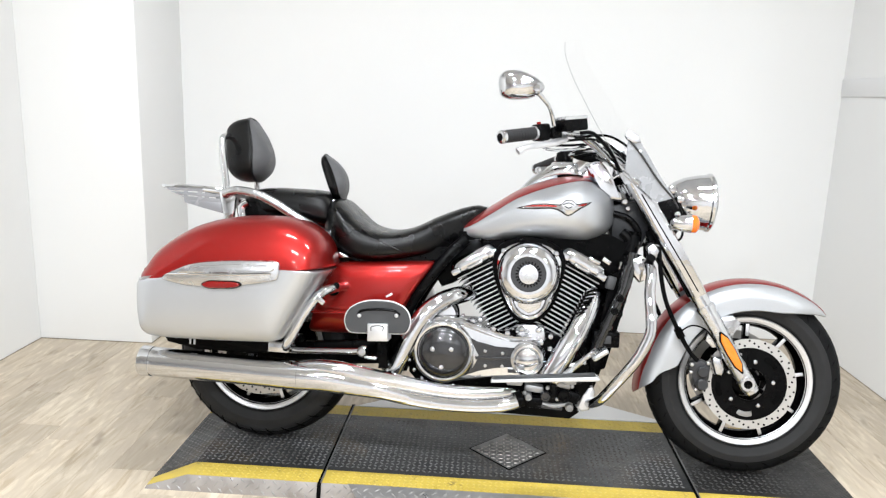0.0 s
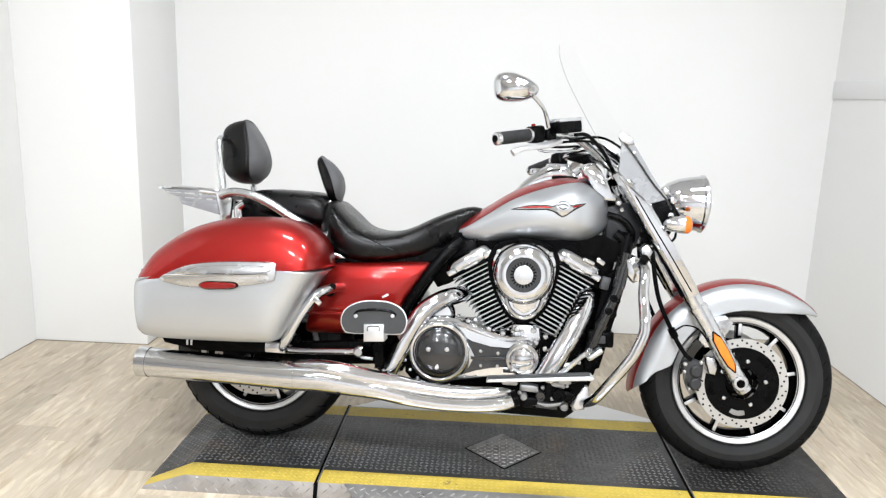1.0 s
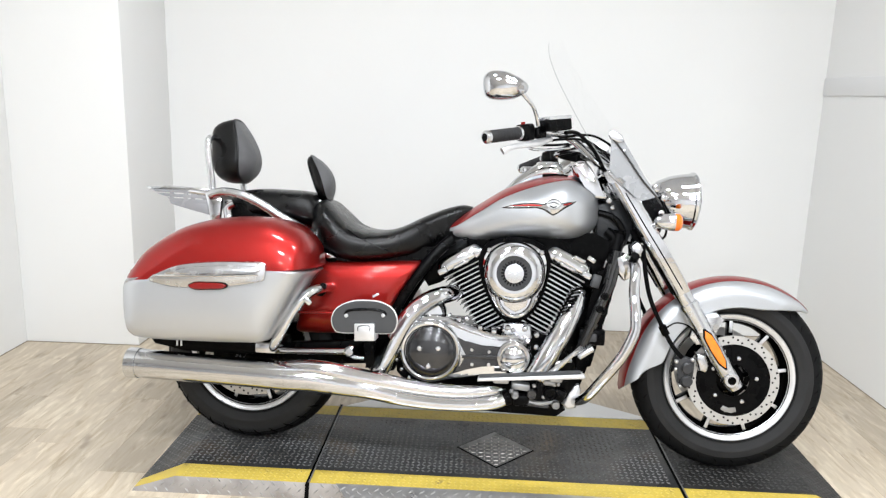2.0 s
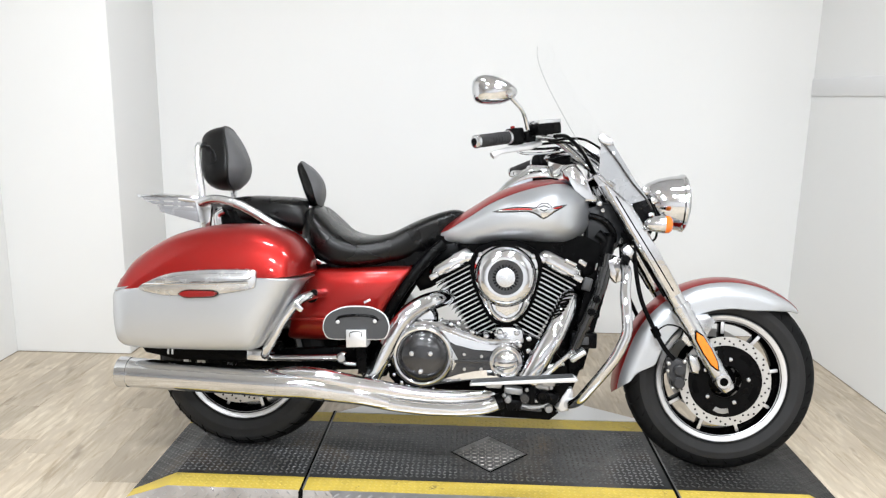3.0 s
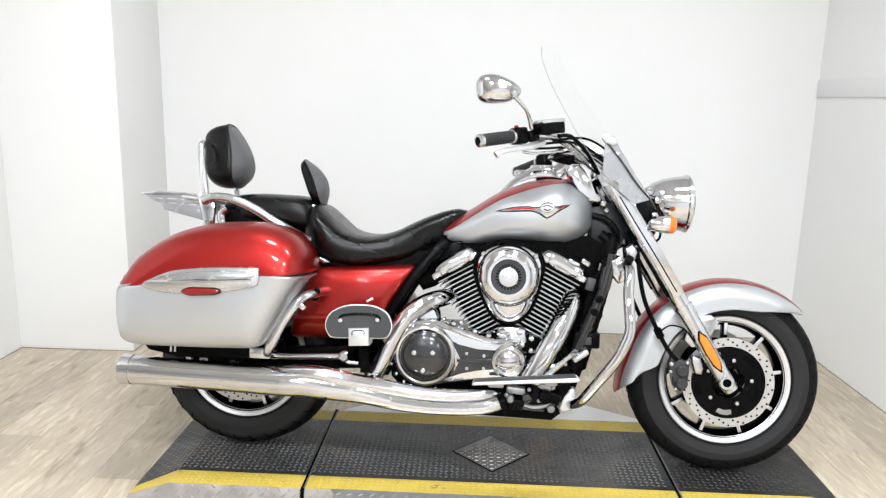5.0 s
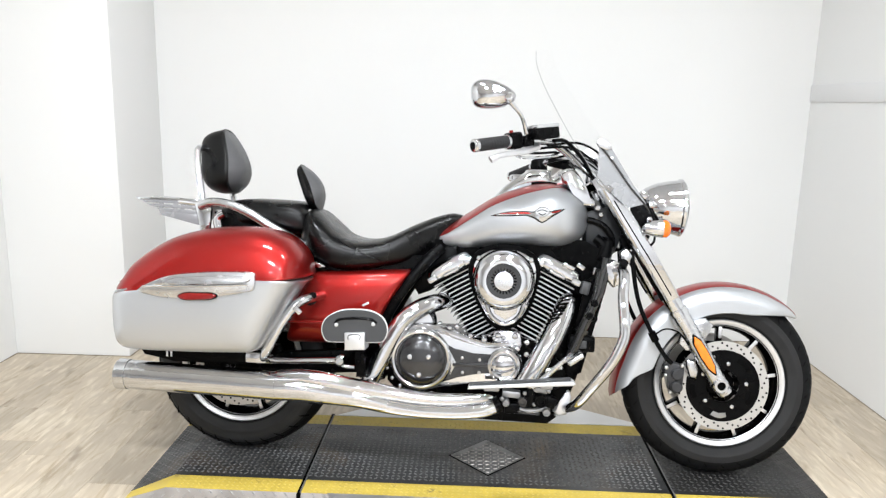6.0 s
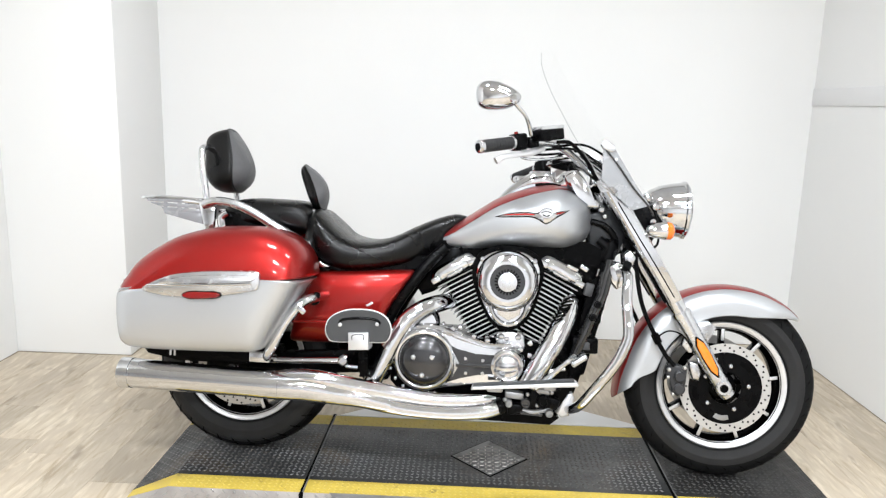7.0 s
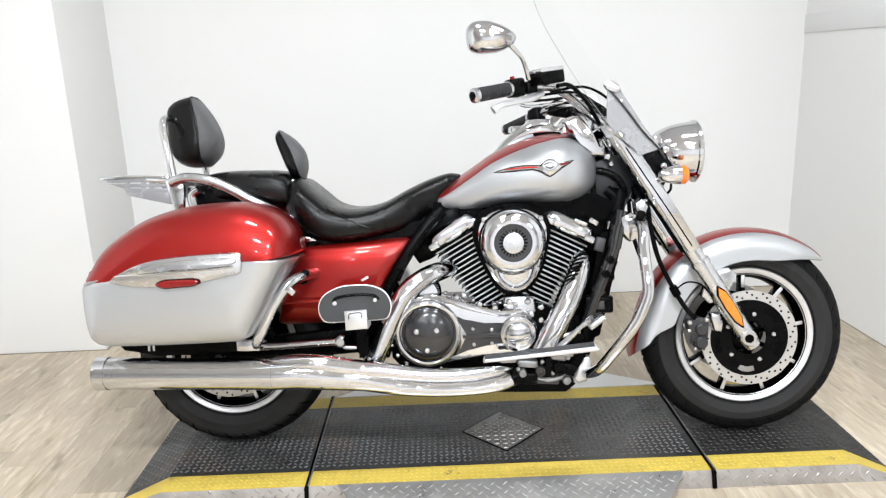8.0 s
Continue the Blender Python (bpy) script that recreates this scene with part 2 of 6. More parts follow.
def loft(bm, rings, cap=True, closed=True):
    """Skins rings of equal count into bm."""
    rows = [[bm.verts.new(tuple(q)) for q in ring] for ring in rings]
    n = len(rows[0])
    for a, b in zip(rows, rows[1:]):
        for i in range(n if closed else n - 1):
            j = (i + 1) % n
            bm.faces.new((a[i], a[j], b[j], b[i]))
    if cap and closed:
        bm.faces.new(rows[0])
        bm.faces.new(rows[-1])
    return rows


def tube(bm, pts, r, n=12, per=6, flat=1.0):
    """A round rod through pts; r is one radius or one for each point."""
    rr = [r] * len(pts) if np.isscalar(r) else r
    path = spline([(*p, q) for p, q in zip(pts, rr)], per)
    pos = [Vector(q[:3]) for q in path]
    rings, side = [], None
    for i, q in enumerate(path):
        ahead = (pos[min(i + 1, len(pos) - 1)] - pos[max(i - 1, 0)]).normalized()
        if side is None:
            side = ahead.orthogonal().normalized()
        side = (side - ahead * side.dot(ahead)).normalized()
        up = ahead.cross(side)
        rings.append([pos[i] + float(q[3]) * (math.cos(t) * side + flat * math.sin(t) * up) for t in (2 * math.pi * k / n for k in range(n))])
    loft(bm, rings)
    return bm


def rod(pts, r, n=12, per=6, flat=1.0):
    return tube(bmesh.new(), pts, r, n, per, flat)


def lathe(profile, centre, axis="y", n=32, bm=None, closed=False):
    """Turns (radius, along) pairs about an axis through centre."""
    bm = bm or bmesh.new()
    rings = []
    for r, a in profile:
        ring = []
        for k in range(n):
            c, s = r * math.cos(2 * math.pi * k / n), r * math.sin(2 * math.pi * k / n)
            v = (c, a, s) if axis == "y" else ((a, c, s) if axis == "x" else (c, s, a))
            ring.append(tuple(v[i] + centre[i] for i in range(3)))
        rings.append(ring)
    if closed:
        rings.append(rings[0])
        loft(bm, rings, cap=False)
        bmesh.ops.remove_doubles(bm, verts=bm.verts, dist=1e-6)
    else:
        loft(bm, rings)
    return bm


def slab(outline, y0, y1, bevel=0.004, seg=2, round_per=0, bm=None):
    """An (x, z) outline drawn out from y0 to its face at y1, whose rim is rounded."""
    bm = bm or bmesh.new()
    pts = spline(outline, round_per, True) if round_per else outline
    a = [bm.verts.new((p[0], y0, p[1])) for p in pts]
    b = [bm.verts.new((p[0], y1, p[1])) for p in pts]
    n = len(pts)
    bm.faces.new(a)
    top = bm.faces.new(b)
    for i in range(n):
        bm.faces.new((a[i], a[(i + 1) % n], b[(i + 1) % n], b[i]))
    if bevel:
        edges = [e for e in bm.edges if all(abs(v.co.y - y1) < 1e-6 for v in e.verts)]
        bmesh.ops.bevel(bm, geom=edges, offset=bevel, segments=seg, profile=0.5, affect="EDGES")
    return bm


def pillow(outline, levels, centre, round_per=5, bm=None):
    """An (x, z) outline skinned through levels of (y, scale x, scale z) about centre."""
    bm = bm or bmesh.new()
    pts = spline(outline, round_per, True) if round_per else outline
    loft(bm, [[(centre[0] + (p[0] - centre[0]) * sx, y, centre[1] + (p[1] - centre[1]) * sz) for p in pts] for y, sx, sz in levels])
    return bm


def block(size, centre, bevel=0.004, turn=None, seg=2, bm=None):
    """A box with rounded edges."""
    out = bmesh.new()
    bmesh.ops.create_cube(out, size=1)
    bmesh.ops.scale(out, vec=size, verts=out.verts)
    if bevel:
        bmesh.ops.bevel(out, geom=out.edges[:], offset=bevel, segments=seg, profile=0.5, affect="EDGES")
    m = Matrix.Translation(centre) @ (turn or Matrix.Identity(4))
    bmesh.ops.transform(out, matrix=m, verts=out.verts)
    if bm is None:
        return out
    me = bpy.data.meshes.new("block")
    out.to_mesh(me)
    out.free()
    bm.from_mesh(me)
    bpy.data.meshes.remove(me)
    return bm


def bolt(centre, r, h, way=-1):
    """A domed bolt head whose face looks along y."""
    return lathe([(r, 0), (r, way * h * 0.5), (r * 0.75, way * h * 0.9), (r * 0.3, way * h), (0.0004, way * h)], centre, n=12)


def table(stations, x):
    """Smooth lookup in rows (x, a, b, ...)."""
    for i in range(len(stations) - 1):
        if x <= stations[i + 1][0] or i == len(stations) - 2:
            a, b = stations[i], stations[i + 1]
            p, q = stations[max(i - 1, 0)], stations[min(i + 2, len(stations) - 1)]
            h = b[0] - a[0]
            u = (x - a[0]) / h
            out = []
            for k in range(1, len(a)):
                m0 = (b[k] - p[k]) / (b[0] - p[0]) * h
                m1 = (q[k] - a[k]) / (q[0] - a[0]) * h
                out.append((2 * u ** 3 - 3 * u * u + 1) * a[k] + (u ** 3 - 2 * u * u + u) * m0 + (3 * u * u - 2 * u ** 3) * b[k] + (u ** 3 - u * u) * m1)
            return out


# ---- the room ----
def box_part(name, x0, x1, y0, y1, z0, z1, mat, label, category="", bevel=0.0):
    bm = block((x1 - x0, y1 - y0, z1 - z0), ((x0 + x1) / 2, (y0 + y1) / 2, (z0 + z1) / 2), bevel)
    ob = new(name, finish(name, bm, mat))
    ob.matrix_world = ROOM
    return tagged(ob, label, category or "wall", kind="structure")


LEFT, RIGHT, BACK, STEP, STEP_X, BAY, REAR, SIDE = -2.215, 1.845, 1.49, 0.965, -1.640, -1.5, -8.0, 5.5
box_part("wall_back", STEP_X, RIGHT, BACK, BACK + 0.12, 0, CEILING, WALL, "plain white painted back wall of the photo bay")
box_part("wall_return", LEFT - 0.12, STEP_X, STEP, BACK + 0.12, 0, CEILING, WALL, "white painted projecting wall beside the back wall", bevel=0.006)
box_part("wall_left", LEFT - 0.12, LEFT, BAY, STEP - 0.001, 0, CEILING, WALL, "plain white painted side wall")
box_part("wall_right", RIGHT, RIGHT + 0.12, BAY, BACK + 0.12, 0, CEILING, WALL, "plain white painted side wall with a ledge board")
# unseen walls and ceilings added to close the room for bounce light and reflections
box_part("wall_showroom_left", -SIDE - 0.12, -SIDE, REAR, BAY + 0.12, 0, CEILING, GREY_WALL, "unseen plain pale grey painted showroom wall")
box_part("wall_showroom_right", SIDE, SIDE + 0.12, REAR, BAY + 0.12, 0, CEILING, GREY_WALL, "unseen plain pale grey painted showroom wall")
box_part("wall_wing_left", -SIDE, LEFT - 0.121, BAY, BAY + 0.12, 0, CEILING, GREY_WALL, "unseen plain pale grey painted showroom wall beside the bay")
box_part("wall_wing_right", RIGHT + 0.121, SIDE, BAY, BAY + 0.12, 0, CEILING, GREY_WALL, "unseen plain pale grey painted showroom wall beside the bay")
box_part("wall_rear", -SIDE - 0.12, SIDE + 0.12, REAR - 0.12, REAR, 0, CEILING, GREY_WALL, "unseen plain pale grey painted rear wall of the showroom")
box_part("ceiling", LEFT - 0.12, RIGHT + 0.12, -2.9, BACK + 0.12, CEILING, CEILING + 0.1, CEIL, "unseen white painted ceiling with panel lights", "ceiling")
box_part("ceiling_showroom", -SIDE - 0.12, SIDE + 0.12, REAR - 0.12, -2.9, CEILING, CEILING + 0.1, CEIL, "unseen white painted showroom ceiling", "ceiling")
for x0, x1 in ((-SIDE - 0.12, LEFT - 0.12), (RIGHT + 0.12, SIDE + 0.12)):
    box_part("ceiling_showroom", x0, x1, -2.9, BAY + 0.12, CEILING, CEILING + 0.1, CEIL, "unseen white painted showroom ceiling", "ceiling")
box_part("trim", RIGHT - 0.008, RIGHT, BAY, BACK - 0.001, 1.335, 1.425, TRIM, "white painted ledge board along the side wall", "trim", 0.004)

# grimy gap where the floor meets the walls
for x0, x1, y0, y1 in ((STEP_X, RIGHT - 0.004, BACK - 0.004, BACK - 0.0005), (LEFT + 0.004, STEP_X + 0.004, STEP - 0.004, STEP - 0.0005), (STEP_X + 0.0005, STEP_X + 0.004, STEP, BACK - 0.004), (LEFT + 0.0005, LEFT + 0.004, BAY, STEP - 0.004), (RIGHT - 0.004, RIGHT - 0.0005, BAY, BACK)):
    box_part("trim", x0, x1, y0, y1, -0.004, 0.003, CAULK, "thin grimy gap along the foot of the wall", "trim")

floor = box_part("floor", LEFT - 0.12, RIGHT + 0.12, -2.6, BACK + 0.12, -0.12, -0.006, JOINT, "pale grey-brown oak plank floor", "floor")
# unseen floor added beyond the planks for the same reflections
for x0, x1, y0, y1 in ((-SIDE - 0.12, SIDE + 0.12, REAR - 0.12, -2.602), (-SIDE - 0.12, LEFT - 0.121, -2.602, BAY + 0.12), (RIGHT + 0.121, SIDE + 0.12, -2.602, BAY + 0.12)):
    box_part("floor_showroom", x0, x1, y0, y1, -0.12, -0.001, OAK, "unseen pale oak floor of the showroom", "floor")

for lx, ly, lw, ld, watts in LAMP_SPOTS:
    big = lw > 0.3
    d = tagged(new("ceiling_light"), "unseen wide white ceiling panel light, switched on" if big else "small round white ceiling downlight, switched on", "lamp", "ceiling panel lights" if big else "ceiling downlights")
    d.matrix_world = ROOM @ pose(lx, ly, CEILING - 0.001)
    if big:
        part("housing", block((lw + 0.04, ld + 0.04, 0.022), (0, 0, -0.012), 0.006), TRIM, d)
        part("diffuser", block((lw, ld, 0.008), (0, 0, -0.026), 0.003), GLOW, d)
    else:
        part("housing", lathe([(0.125, 0), (0.125, -0.016), (0.118, -0.022), (0.105, -0.018), (0.105, 0)], (0, 0, 0), "z", 24), TRIM, d)
        part("diffuser", lathe([(0.104, -0.012), (0.104, -0.024), (0.001, -0.026)], (0, 0, 0), "z", 24), GLOW, d)


# ---- the display platform ----
TOP = 0.05
PX0, PX1, PY0, PY1 = -0.926, 1.155, -0.368, 0.222
LX0, LX1 = -1.062, 1.278
platform = tagged(new("display_platform"), "low black checker-plate display platform with yellow edge stripes on the floor", "platform")


def quad_plate(corners, thick=0.004):
    """A sheet with its top through four corners."""
    bm = bmesh.new()
    a = [bm.verts.new(c) for c in corners]
    b = [bm.verts.new((c[0], c[1], c[2] - thick)) for c in corners]
    n = len(a)
    bm.faces.new(a)
    bm.faces.new(b[::-1])
    for i in range(n):
        bm.faces.new((a[i], b[i], b[(i + 1) % n], a[(i + 1) % n]))
    return bm


def lugs(frame_m, w, h, inside, pitch=0.0185, size=(0.0082, 0.0040), height=0.0020, along=0.0):
    """Raised checker-plate lugs on a w by h field in the plane of frame_m, where inside(u, v) allows; with along, rows of that step that lean one way each."""
    verts, faces = [], []
    step = along or pitch
    nu, nv = int(w / step) + 1, int(h / pitch) + 1
    for i in range(nu):
        for j in range(nv):
            u, v = (i + (0.25 + 0.5 * (j % 2) if along else 0.5)) * step, (j + 0.5) * pitch
            if not inside(u, v):
                continue
            ang = radians(42 if (j + (0 if along else i)) % 2 else -42)
            c, s = math.cos(ang), math.sin(ang)
            k = len(verts)
            for a, b, z in ((-1, 0, 0), (0, -1, 0), (1, 0, 0), (0, 1, 0), (-0.55, 0, 1), (0.55, 0, 1)):
                x, y = a * size[0], b * size[1]
                verts.append(tuple(frame_m @ Vector((u + c * x - s * y, v + s * x + c * y, 0.0002 + z * height))))
            faces += [(k, k + 1, k + 4), (k + 1, k + 5, k + 4), (k + 1, k + 2, k + 5), (k + 2, k + 3, k + 5), (k + 3, k + 4, k + 5), (k + 3, k, k + 4)]
    bm = bmesh.new()
    vs = [bm.verts.new(v) for v in verts]
    for f in faces:
        bm.faces.new([vs[i] for i in f])
    return bm


def plane_frame(o, u, v):
    """Matrix whose x runs along u and y towards v, from o."""
    o, u, v = Vector(o), Vector(u).normalized(), Vector(v)
    w = u.cross(v).normalized()
    v = w.cross(u)
    m = Matrix((u, v, w)).transposed().to_4x4()
    m.translation = o
    return m


SEAM_L, SEAM_R, STRIPE = -0.490, 0.722, 0.082
gap = 0.004
body = part("base", block((PX1 - PX0 - 0.02, PY1 - PY0 - 0.02, 0.04), ((PX0 + PX1) / 2, (PY0 + PY1) / 2, 0.02), 0), SEAM, platform)
spans = [(PX0, SEAM_L - gap), (SEAM_L + gap, SEAM_R - gap), (SEAM_R + gap, PX1)]
DIA, DR = (0.121, -0.078), 0.131
for x0, x1 in spans:
    # right-hand plate and lugs take the darker colours, part grime, part painted shade
    deck = part("deck_plate", quad_plate([(x0, PY0 + STRIPE, TOP), (x1, PY0 + STRIPE, TOP), (x1, PY1 - STRIPE, TOP), (x0, PY1 - STRIPE, TOP)]), PLATE_DARK if x0 < 0.5 else PLATE_GRIME_SHADE, platform, "black checker plate, scuffed grey" if x0 < 0.5 else "black checker plate, dark with grime and painted shade")
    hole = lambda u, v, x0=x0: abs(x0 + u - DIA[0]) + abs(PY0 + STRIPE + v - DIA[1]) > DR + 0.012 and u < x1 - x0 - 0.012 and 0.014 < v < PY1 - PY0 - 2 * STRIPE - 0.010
    tagged(part("tread", lugs(plane_frame((x0, PY0 + STRIPE, TOP), (1, 0, 0), (0, 1, 0)), x1 - x0, PY1 - PY0 - 2 * STRIPE, hole), TREAD_DARK if x0 < 0.5 else LUGS_GRIME_SHADE, deck), kind="stuff")
    for y0, y1 in ((PY0, PY0 + STRIPE), (PY1 - STRIPE, PY1)):
        st = part("edge_stripe", quad_plate([(x0, y0, TOP), (x1, y0, TOP), (x1, y1, TOP), (x0, y1, TOP)]), YELLOW, platform, "yellow painted checker-plate edge stripe")
        tagged(part("tread", lugs(plane_frame((x0, y0, TOP), (1, 0, 0), (0, 1, 0)), x1 - x0, y1 - y0, lambda u, v: 0.004 < v < STRIPE - 0.002 and 0.01 < u < x1 - x0 - 0.012, height=0.0013), YELLOW_WORN, st), kind="stuff")
    skirt = part("skirt_plate", quad_plate([(x0, PY0 - 0.018, 0.001), (x1, PY0 - 0.018, 0.001), (x1, PY0 - 0.001, TOP), (x0, PY0 - 0.001, TOP)]), PLATE_GREY, platform, "bare steel checker-plate skirt")
    tagged(part("tread", lugs(plane_frame((x0, PY0 - 0.018, 0.001), (1, 0, 0), (0, 0.017, 0.049)), x1 - x0, 0.05, lambda u, v: v < 0.05 and 0.01 < u < x1 - x0 - 0.01, 0.0175, (0.0105, 0.0030), 0.0022, 0.035), PLATE_BRIGHT, skirt), kind="stuff")
    part("skirt_plate", quad_plate([(x0, PY1 + 0.001, TOP), (x1, PY1 + 0.001, TOP), (x1, PY1 + 0.018, 0.001), (x0, PY1 + 0.018, 0.001)]), PLATE_GREY, platform)
# sloping ends
for xa, xb, sgn in ((PX0, LX0, -1), (PX1, LX1, 1)):
    ramp_c = [(xa, PY0 + STRIPE, TOP), (xb, PY0 + STRIPE * 0.55, 0.004), (xb, PY1 - STRIPE * 0.55, 0.004), (xa, PY1 - STRIPE, TOP)]
    if sgn > 0:
        ramp_c = ramp_c[::-1]
    # right end slope shares the darkened plate and lug colours
    end = part("end_plate", quad_plate(ramp_c), PLATE_DARK if sgn < 0 else PLATE_GRIME_SHADE, platform, "black checker-plate end slope")
    run = math.hypot(xb - xa, TOP - 0.004)
    fr = plane_frame((xa, PY0 + STRIPE, TOP), (xb - xa, 0, 0.004 - TOP), (0, 1, 0))
    if sgn < 0:
        fr = plane_frame((xb, PY0 + STRIPE, 0.004), (xa - xb, 0, TOP - 0.004), (0, 1, 0))
    tagged(part("tread", lugs(fr, run - 0.008, PY1 - PY0 - 2 * STRIPE - 0.01, lambda u, v: True), TREAD_DARK if sgn < 0 else LUGS_GRIME_SHADE, end), kind="stuff")
    for ya, yb, outer in ((PY0, PY0 + STRIPE, -1), (PY1, PY1 - STRIPE, 1)):
        yl = ya + (yb - ya) * 0.55
        c = [(xa, ya, TOP), (xb, ya, 0.004), (xb, yl, 0.004), (xa, yb, TOP)]
        if sgn * outer > 0:
            c = c[::-1]
        part("edge_stripe", quad_plate(c), YELLOW, platform, "yellow painted checker-plate edge stripe")
        y2 = ya + outer * 0.018
        c = [(xa, ya + outer * 0.001, TOP - 0.001), (xb, ya + outer * 0.001, 0.003), (xb, y2, 0.001), (xa, y2, 0.001)]
        if sgn * outer < 0:
            c = c[::-1]
        sk = part("skirt_plate", quad_plate(c, 0.003), PLATE_GREY, platform, "bare steel checker-plate skirt")
        if outer < 0:
            o = (xb, y2, 0.001) if sgn < 0 else (xa, y2, 0.001)
            tagged(part("tread", lugs(plane_frame(o, (1, 0, 0), (0, 0.017, 0.049)), abs(xb - xa), 0.05, lambda u, v: v < 0.047 * ((u / abs(xb - xa)) if sgn < 0 else 1 - u / abs(xb - xa)) - 0.006, 0.0175, (0.0105, 0.0030), 0.0022, 0.035), PLATE_BRIGHT, sk), kind="stuff")
for sx in (SEAM_L, SEAM_R):
    part("seam_strip", block((2 * gap + 0.004, PY1 - PY0 + 0.03, 0.006), (sx, (PY0 + PY1) / 2, TOP - 0.002), 0.001), SEAM, platform, "black rubber joint strip")
    part("seam_edge", block((0.004, PY1 - PY0 + 0.004, 0.005), (sx + gap + 0.001, (PY0 + PY1) / 2, TOP + 0.002), 0.001), TREAD_DARK, platform, "thin bright strip beside the joint")
    part("seam_strip", block((2 * gap + 0.004, 0.008, 0.05), (sx, PY0 - 0.014, 0.025), 0.001, pose(0, 0, 0, -19)), SEAM, platform, "black rubber joint strip")
# diamond inlay
DG = DR + 0.007
part("inlay_gap", quad_plate([(DIA[0], DIA[1] - DG, TOP + 0.0012), (DIA[0] + DG, DIA[1], TOP + 0.0012), (DIA[0], DIA[1] + DG, TOP + 0.0012), (DIA[0] - DG, DIA[1], TOP + 0.0012)], 0.003), SEAM, platform, "dark gap round the diamond plate")
dia = part("diamond_inlay", quad_plate([(DIA[0], DIA[1] - DR, TOP + 0.003), (DIA[0] + DR, DIA[1], TOP + 0.003), (DIA[0], DIA[1] + DR, TOP + 0.003), (DIA[0] - DR, DIA[1], TOP + 0.003)]), INLAY, platform, "bare steel diamond-shaped checker plate")
s2 = math.sqrt(0.5)
tagged(part("tread", lugs(plane_frame((DIA[0], DIA[1] - DR, TOP + 0.003), (s2, s2, 0), (-s2, s2, 0)), DR * 1.40, DR * 1.40, lambda u, v: u < DR * 1.4 - 0.01 and v < DR * 1.4 - 0.01, 0.0185, (0.0085, 0.0032)), PLATE_GREY, dia), kind="stuff")
# loading ramps before and behind
for y0, y1, xs, mat, lab in ((PY0 - 0.002, PY0 - 0.30, (-0.398, 0.630, 0.44, -0.21), PLATE_BRIGHT, "bright aluminium checker-plate ramp leaning on the platform"), (PY1 + 0.002, PY1 + 0.29, (-0.47, 0.756, 0.48, -0.25), TRIM, "white ramp leaning on the platform")):
    ramp = tagged(new("loading_ramp"), lab, "ramp")
    c = [(xs[0], y0, TOP + 0.003), (xs[3], y1, 0.005), (xs[2], y1, 0.005), (xs[1], y0, TOP + 0.003)]
    if y1 > y0:
        c = c[::-1]
    sheet = part("ramp_plate", quad_plate(c, 0.0045), mat, ramp)
    if y1 < y0:
        ln = math.hypot(y1 - y0, TOP)
        def on_ramp(u, v):
            k = 1 - v / ln
            x = xs[0] + u
            return xs[0] + (xs[3] - xs[0]) * k + 0.012 < x < xs[1] + (xs[2] - xs[1]) * k - 0.012 and v < ln - 0.01
        tagged(part("tread", lugs(plane_frame((xs[0], y1, 0.005), (1, 0, 0), (0, y0 - y1, TOP - 0.002)), xs[1] - xs[0], ln, on_ramp, 0.0180, (0.0110, 0.0030), 0.0020, 0.036), PLATE_BRIGHT, sheet), kind="stuff")


# ---- the motorcycle: x ahead, y to its left, z up from the front tyre's foot ----
bike = tagged(new("touring_motorcycle"), "red and silver touring motorcycle with chrome engine on a platform", "motorcycle")
bike.matrix_world = pose(0.897, -0.116, TOP + 0.001, 0, 0, -2.41) @ pose(0, 0, 0, -8.81)
WB = 1.655


